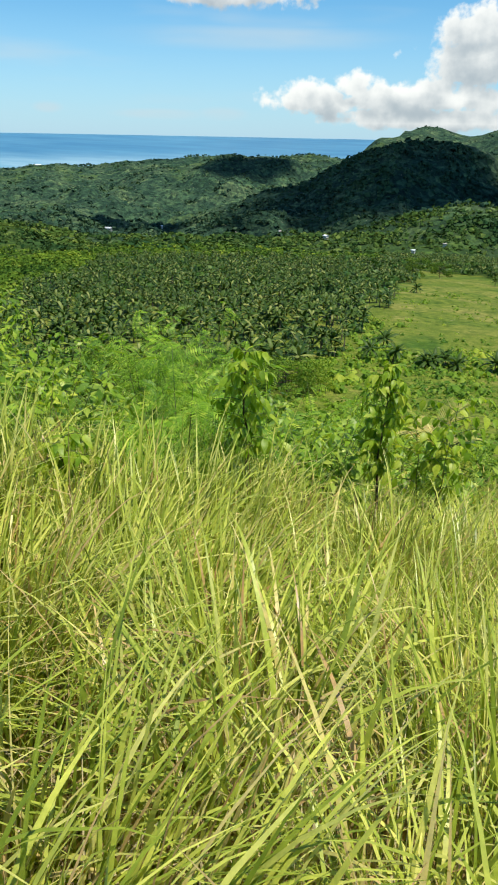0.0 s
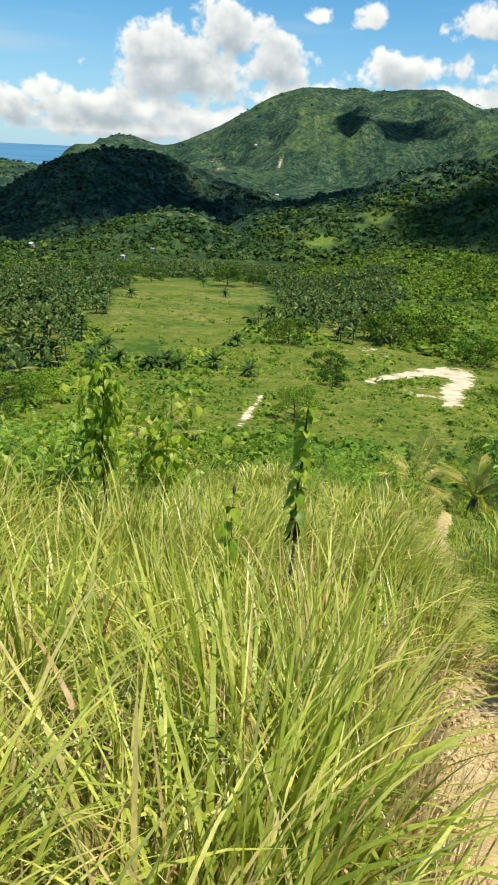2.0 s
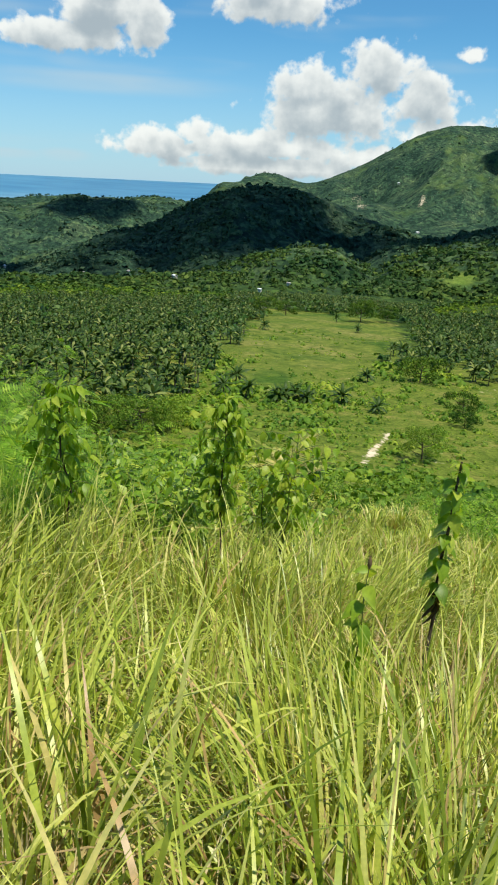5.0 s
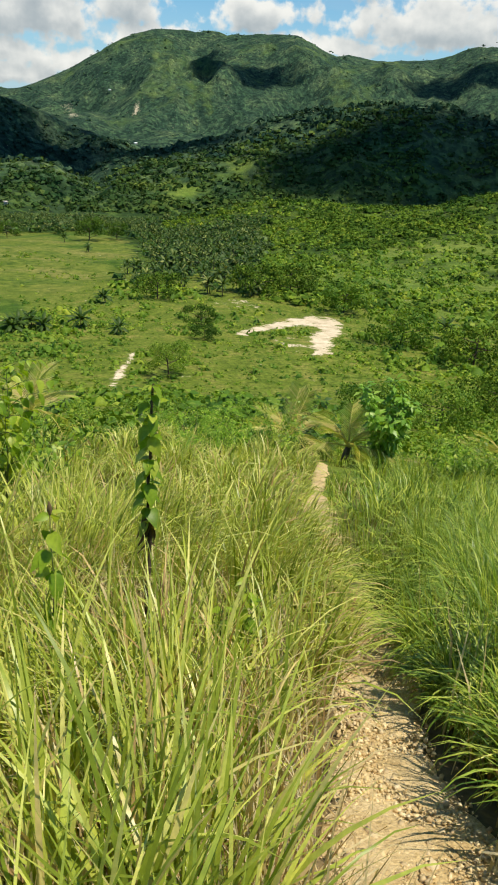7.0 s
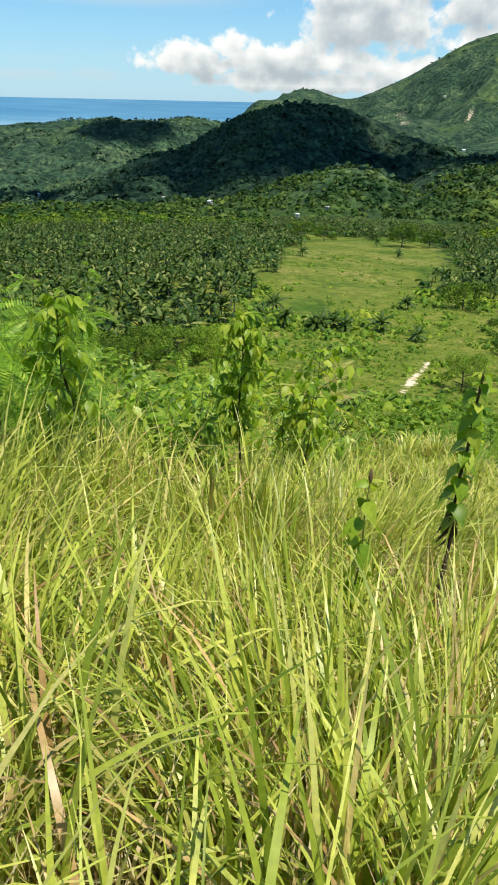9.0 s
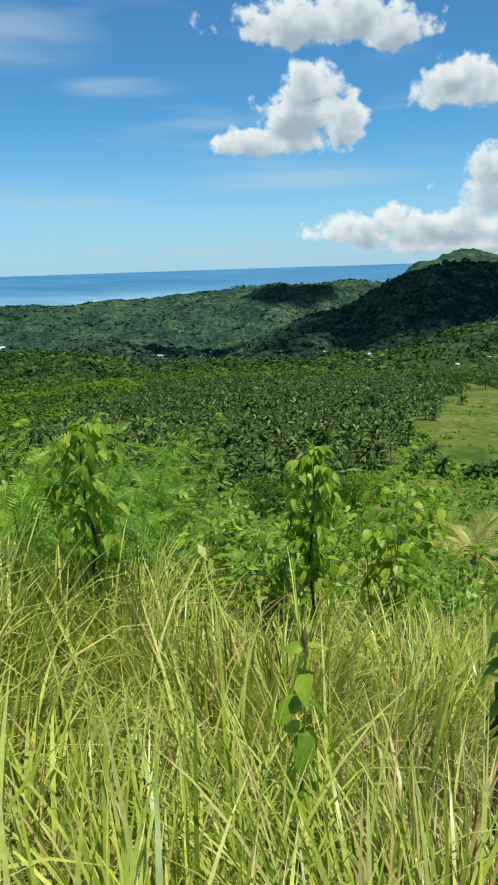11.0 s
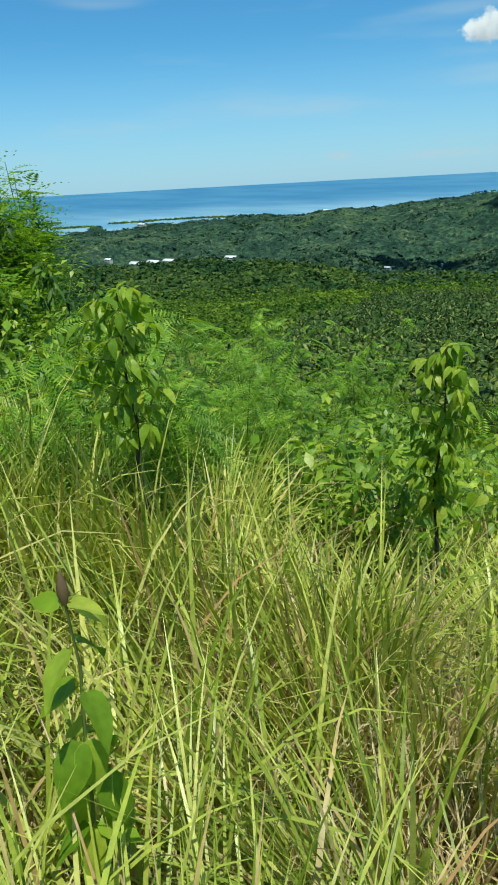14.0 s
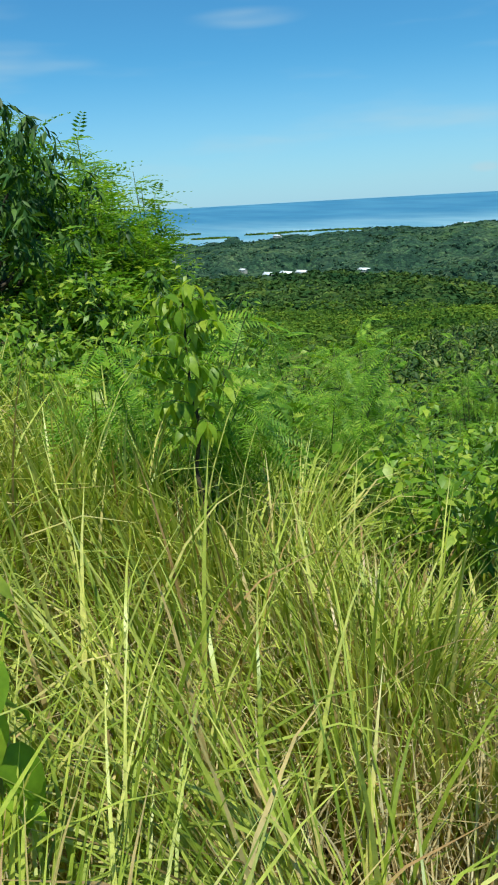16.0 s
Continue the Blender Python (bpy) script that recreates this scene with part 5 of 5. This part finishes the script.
def drooping_shrub(top, crown, label, spread=0.16, leaf=0.085, twigs=14, stem_r=0.014, lean=(0.0, 0.0), seed=1, kind="broad", bark=BARK, per=4, stems=1):
    """A dark bare stem with a crown of short twigs, whose leaves hang down; crown is the height of the leafy part."""
    rng = np.random.default_rng(seed)
    tx, ty, tz = top
    base = np.array(on_land(tx - lean[0], ty - lean[1]))
    ob = thing("shrub", base, label, "shrub")
    h = tz - base[2]
    zs = np.linspace(0, 1, 10)
    lines = []
    for k in range(stems):
        a = k * 2.4 + rng.random()
        out = np.array([math.cos(a), math.sin(a)]) * (0.0 if stems == 1 else spread * 0.8)
        wob = rng.normal(0, 0.014, (10, 2)) * (zs > 0)[:, None]
        axis = np.stack([lean[0] * zs + wob[:, 0] + out[0] * zs, lean[1] * zs + wob[:, 1] + out[1] * zs, h * zs * (1 - 0.2 * (k > 0) * rng.random())], 1)
        part("stem", mesh_from("stem", *tube(axis, stem_r * (1.2 - zs * 0.95), 7), bark, True), ob)
        lines.append(axis)
    for b in range(twigs):
        axis = lines[b % stems]
        q = 1 - crown / h * (b + 0.5 * rng.random()) / twigs
        p0 = np.array([np.interp(q, zs, axis[:, c]) for c in range(3)])
        a = b * 2.4 + rng.normal(0, 0.3)
        f = (b + 0.5) / twigs
        l = spread * (0.45 + 0.9 * math.sin(math.pi * min(1.0, 0.15 + 0.75 * f))) * (0.7 + 0.5 * rng.random())
        t = np.linspace(0, 1, 5)[:, None]
        line = p0 + np.array([math.cos(a) * l, math.sin(a) * l, 0]) * t + np.array([0, 0, l]) * (0.75 * t - 0.5 * t * t)
        twig = part("twig", mesh_from("twig", *tube(line, np.linspace(0.0035, 0.0012, 5), 5), STEM, True), ob)
        for i in range(per):
            u = 0.2 + 0.8 * i / max(1, per - 1)
            p = np.array([np.interp(u, t[:, 0], line[:, c]) for c in range(3)])
            for s in (0.9, -0.9):
                lift = -0.55 - 0.25 * f + rng.normal(0, 0.38)
                put_leaf(rng, twig, p, a + s * (1.0 if i < per - 1 else 0.35) + rng.normal(0, 0.7), lift, leaf * (0.65 + 0.6 * rng.random()), kind)
    for i in range(4):
        put_leaf(rng, ob, lines[0][-1], i * 1.57 + rng.random(), 0.5 + rng.normal(0, 0.3), leaf * (0.55 + 0.3 * rng.random()), kind)
    return ob


weed((0.222, 2.448, 0.215), "small wild plant with broad pointed leaves in opposite pairs", nodes=6, gap=0.074, leaf=0.115, stem_r=0.0045, seed=3, turn0=0.5, droop=-0.95, side=0.3)
weed((0.63, 3.36, 0.27), "slim sapling with dark stem and hanging paired broad leaves", name="sapling", nodes=13, gap=0.047, leaf=0.11, stem_r=0.012, bark=BARK, seed=4, lean=(0.04, 0.03), bud=False, dead=12, turn0=0.3, droop=-0.7, side=1.0, kind="broad")
drooping_shrub((-1.44, 3.86, 0.30), 0.66, "leafy shrub with drooping pointed leaves on a dark stem", 0.13, 0.088, 30, 0.015, (-0.02, 0.0), 5, "slim", BARK, 5)
drooping_shrub((-0.83, 5.52, -0.20), 1.0, "leafy shrub with drooping pointed leaves on a dark stem", 0.125, 0.10, 42, 0.015, (0.0, 0.0), 6, "slim", BARK, 5)
drooping_shrub((-0.40, 5.95, -0.62), 0.80, "bright green many-stemmed shrub with broad leaves", 0.24, 0.105, 40, 0.009, (0.0, 0.0), 7, "broad", STEM, 4, 4)
drooping_shrub((2.46, 2.66, 0.46), 0.95, "tall leafy shrub with pale green leaves beside the path", 0.16, 0.082, 40, 0.008, (0.0, 0.0), 8, "slim", STEM, 4, 2)
drooping_shrub((-1.92, 2.60, 0.16), 0.24, "leafy shrub with drooping pointed leaves on a leaning dark stem", 0.11, 0.08, 14, 0.016, (-0.08, 0.0), 10, "slim")
weed((0.98, 2.85, -0.42), "small wild plant with broad bright leaves in the grass", nodes=6, gap=0.07, leaf=0.115, seed=9, bud=False, turn0=1.0)
weed((0.86, 2.78, -0.50), "small wild plant with broad bright leaves in the grass", nodes=5, gap=0.07, leaf=0.11, seed=19, bud=False, turn0=0.2)


# ---------------------------------------------------------------- bushes, feathery shrubs and trees on the left of the slope
def leafy_bush(at, height, spread, label, mat, seed, leaf=0.10, count=420, name="bush", kind="oval", group="bushes on the slope"):
    """Stems from one root with leaves all along their upper length."""
    rng = np.random.default_rng(seed)
    ob = thing(name, at, label, "bush", group)
    stems, places, dirs = [], [], []
    for i in range(9):
        a, q = i * 2.4 + rng.random(), math.sqrt(rng.random()) * spread
        h = height * (0.65 + 0.4 * rng.random())
        t = np.linspace(0, 1, 6)[:, None]
        line = np.concatenate([math.cos(a) * q * t**1.4, math.sin(a) * q * t**1.4, h * t], 1)
        stems.append(tube(line, np.linspace(0.006, 0.0015, 6) * height, 5))
        k = count // 9
        u = 0.25 + 0.75 * rng.random(k) ** 0.8
        u[:8] = 0.93 + 0.07 * rng.random(8)
        p = np.stack([np.interp(u, t[:, 0], line[:, c]) for c in range(3)], 1)
        aa = rng.random(k) * 6.28
        lift = rng.normal(-0.15, 0.45, k)
        d = np.stack([np.cos(aa) * np.cos(lift), np.sin(aa) * np.cos(lift), np.sin(lift)], 1)
        places.append(p + d * (0.16 * spread * rng.random((k, 1))))
        dirs.append(d)
    places, dirs = np.concatenate(places), np.concatenate(dirs)
    n = len(places)
    for q in stems:
        part("stem", mesh_from("stem", *q, STEM, True), ob)
    template = {"oval": small_leaf(0.5, 0.15, 0.35), "feather": feather_leaf(8), "fern": feather_leaf(13, 0.4, 0.27, 0.115)}[kind]
    v, f = scatter(template, frames(dirs, rng.normal(0, 0.4, n)), places, leaf * (0.6 + 0.7 * rng.random(n)))
    part("foliage", mesh_from("foliage", v, f, mat, kind not in ("feather", "fern")), ob)
    return ob


def build_bushes():
    rng = np.random.default_rng(51)
    # feathery shrubs: azimuth, distance, height
    for i, (az, r, h) in enumerate(((-28.2, 15.6, 2.2), (-36, 9.8, 1.8), (-13, 10.5, 1.7), (-46, 9.0, 1.7),
                                    (-33, 13, 2.0), (-52, 7.6, 1.4), (11, 16, 1.6), (13, 19, 2.0))):
        leafy_bush(on_land(*at_polar(az, r)), h, h * 0.55, "feathery bright green shrub with fern-like leaves", LEAF_FERN, 100 + i, 0.24, 210, "feathery_shrub", "feather", "feathery shrubs on the slope")
    for i, (x, y, top) in enumerate(((-1.95, 3.95, -0.02), (-2.6, 5.7, -0.45), (-5.57, 11.87, -1.85), (-5.2, 11.5, -2.2), (-4.3, 7.8, -1.0))):
        at = on_land(x, y)
        leafy_bush(at, (top - at[2]) * 1.05, 0.62 if y < 7 else 0.9, "feathery bright green shrub with fern-like leaves", LEAF_FERN, 300 + i, 0.24, 460, "feathery_shrub", "fern", "feathery shrubs on the slope")
    for i, (x, y, h) in enumerate(((-2.6, 4.7, 1.3), (-3.2, 5.0, 1.3), (-2.0, 5.6, 1.2), (-3.8, 5.4, 1.3), (-3.0, 6.3, 1.4), (-1.5, 6.4, 1.1))):
        leafy_bush(on_land(x, y), h, h * 0.5, "bright green broad-leaved bush among the grass", LEAF_BUSH, 320 + i, 0.115, 400)
    for i in range(50):
        az, r = -68 + 66 * rng.random(), 5.0 + 15 * rng.random() ** 1.2
        if az > -14 and r < 8.5:
            r += 5
        h = 0.9 + 0.7 * rng.random()
        leafy_bush(on_land(*at_polar(az, r)), h, h * 0.6, "bright green broad-leaved bush among the grass", LEAF_BUSH, 140 + i, min(0.13, 0.0125 * r), 400 if r > 8 else 620)
    for i in range(30):
        az, r = -66 + 55 * rng.random(), 5.3 + 4.4 * rng.random()
        h = 0.8 + 0.08 * r + 0.3 * rng.random()
        leafy_bush(on_land(*at_polar(az, r)), h, h * 0.5, "bright green broad-leaved bush among the grass", LEAF_BUSH, 230 + i, 0.11, 330)
    for i in range(26):
        az, r = -10 + 60 * rng.random(), 20 + 22 * rng.random()
        x, y = at_polar(az, r)
        if abs(float(trail_off(x, y))) < 1.3 and r < 24:
            continue
        h = 1.0 + 0.9 * rng.random()
        leafy_bush(on_land(x, y), h, h * 0.7, "bright green broad-leaved bush among the grass", LEAF_BUSH if i % 3 else LEAF_FERN, 180 + i, 0.13, 800)


build_bushes()


def build_slope_plants():
    # young coconut palms with yellowing fronds near the foot of the path
    for az, r, top, seed, mat in ((23.9, 24.0, 0.7, 61, PALM_YELLOW), (18.6, 25.5, 0.9, 62, PALM_YELLOW), (-3.6, 27, 1.3, 63, PALM_YELLOW), (36.8, 33, 0.8, 64, PALM_YELLOW)):
        x, y = at_polar(az, r)
        coconut_palm(on_land(x, y), top, "young coconut palm with yellowing fronds at the foot of the slope", "young palms", 11, 8, 19, mat, seed, 2.3, 0.1, low=0.15)
    leafy_bush(on_land(*at_polar(27.2, 24.0)), 3.2, 1.15, "dense broad-leaved young tree beside the young palm", LEAF_LUSH, 65, 0.30, 1100, "young_tree", "oval", "")
    leafy_bush(on_land(*at_polar(20.3, 27.5)), 2.2, 1.3, "dark green bush between the young palms", LEAF_DARK, 66, 0.35, 260)
    leafy_tree(on_land(*at_polar(46.2, 32)), 9.3, 4.4, "large dark shade tree on the slope", LEAF_DARK, 67, "tree", "", 9000, 0.05, 14, fine=True)
    leafy_bush(on_land(*at_polar(-2.4, 33)), 2.2, 1.2, "dark green bush beside a dry young palm", LEAF_DARK, 68, 0.35, 260)


build_slope_plants()


def mango_tree(at, height, spread, seed):
    """A dense tree with long drooping leaves in whorls."""
    rng = np.random.default_rng(seed)
    ob = thing("mango_tree", at, "dense dark green tree with long drooping leaves", "tree")
    zs = np.linspace(0, 1, 6)
    part("trunk", mesh_from("trunk", *tube([(0.1 * z, 0.05 * z, height * 0.6 * z) for z in zs], 0.13 - 0.07 * zs, 9), BARK, True), ob)
    tips = []
    for i in range(12):
        a, z0 = i * 2.4, 0.3 + 0.65 * i / 12
        out = spread * (0.55 + 0.4 * rng.random()) * math.sin(math.pi * (0.25 + 0.65 * i / 12))
        p0 = np.array([0.1 * z0, 0.05 * z0, height * 0.6 * z0])
        p2 = np.array([math.cos(a) * out, math.sin(a) * out, height * (0.22 + 0.70 * i / 12)])
        part("limb", mesh_from("limb", *tube([p0, (p0 + p2) / 2 - [0, 0, 0.1], p2], [0.05, 0.03, 0.012], 5), BARK, True), ob)
        tips += [p2 + rng.normal(0, 0.21 * spread, 3) for _ in range(52)]
    tips = np.array(tips)
    tips[:, 2] = np.clip(tips[:, 2], 0.12 * height, height * (1 - 0.35 * (np.hypot(tips[:, 0], tips[:, 1]) / spread) ** 2))
    k = 10
    places = np.repeat(tips, k, 0) + rng.normal(0, 0.03, (len(tips) * k, 3))
    a = rng.random(len(places)) * 6.28
    lift = rng.normal(-0.55, 0.35, len(places))
    d = np.stack([np.cos(a) * np.cos(lift), np.sin(a) * np.cos(lift), np.sin(lift)], 1)
    v, f = scatter(small_leaf(0.26, 0.2, 0.3), frames(d, rng.normal(0, 0.4, len(d))), places, 0.12 + 0.08 * rng.random(len(d)))
    part("crown", mesh_from("crown", v, f, LEAF_DARK, True), ob)


def leucaena(at, height, spread, seed):
    """A slender tree with long wands of feathery leaves."""
    rng = np.random.default_rng(seed)
    ob = thing("feathery_tree", at, "slender tree with wands of feathery green leaves", "tree", "feathery trees")
    zs = np.linspace(0, 1, 6)
    part("trunk", mesh_from("trunk", *tube([(0.15 * z * z, 0, height * 0.62 * z) for z in zs], 0.07 - 0.045 * zs, 7), BARK, True), ob)
    for i in range(26):
        a, z0 = i * 2.4 + rng.random(), 0.12 + 0.88 * (i + rng.random()) / 26
        out = spread * (0.4 + 0.6 * rng.random()) * (1.1 - 0.85 * z0)
        p0 = np.array([0.15 * z0 * z0, 0, height * 0.62 * z0])
        rise = height * (0.10 + 0.28 * z0) * (0.8 + 0.4 * rng.random())
        t = np.linspace(0, 1, 6)[:, None]
        line = p0 + np.array([math.cos(a) * out, math.sin(a) * out, 0]) * t + np.array([0, 0, rise]) * t**1.3
        wand = part("wand", mesh_from("wand", *tube(line, np.linspace(0.018, 0.004, 6), 5), STEM, True), ob)
        k = 46
        u = 0.15 + 0.85 * rng.random(k)
        places = np.stack([np.interp(u, t[:, 0], line[:, c]) for c in range(3)], 1)
        aa = rng.random(k) * 6.28
        lift = rng.normal(0.45, 0.3, k)
        dirs = np.stack([np.cos(aa) * np.cos(lift), np.sin(aa) * np.cos(lift), np.sin(lift)], 1)
        v, f = scatter(feather_leaf(7, 0.7, 0.22, 0.2), frames(dirs, rng.normal(0, 0.3, k)), places, 0.34 + 0.22 * rng.random(k))
        part("foliage", mesh_from("foliage", v, f, LEAF_FERN), wand)


def from_left(az, r):
    """A place on the land by its bearing from the end of the walk."""
    return on_land(1.09 + r * math.sin(radians(az)), 2.22 + r * math.cos(radians(az)))


def up_to(place, r, el):
    return 0.62 + r * math.tan(radians(el)) - place[2]


for make, az, r, el, wide, seed in ((mango_tree, -75.5, 8.5, 9.5, 1.9, 81), (mango_tree, -71.8, 9.6, 6.5, 1.3, 88), (leucaena, -67.5, 10.5, 6.0, 1.1, 82), (leucaena, -64.3, 11.2, 5.9, 1.0, 83),
                                    (leucaena, -60.4, 11.6, 2.4, 0.8, 84), (leucaena, -68.6, 9.6, 4.4, 1.1, 89), (leucaena, -63.4, 10.4, 3.6, 1.0, 90), (leucaena, -70.0, 11.6, 6.2, 1.1, 85), (leucaena, -62.5, 10.0, -0.5, 1.0, 86), (leucaena, -66.0, 8.6, -1.0, 1.1, 87)):
    spot = from_left(az, r)
    make(spot, up_to(spot, r, el), wide, seed)
for az, r, el, seed in ((-70.0, 7.4, -4.5, 91), (-65.5, 7.8, -4.0, 92), (-61.0, 8.6, -4.5, 93), (-57.5, 9.4, -7.0, 94), (-73.0, 6.4, -7.5, 95), (-67.5, 6.2, -8.5, 96), (-62.5, 6.8, -9.0, 97), (-55.5, 8.0, -10.0, 98), (-51.0, 9.0, -10.0, 99)):
    spot = from_left(az, r)
    h = up_to(spot, r, el)
    leafy_bush(spot, h, h * 0.42, "tall bright green bush below the trees", LEAF_BUSH, seed, 0.11, 620)
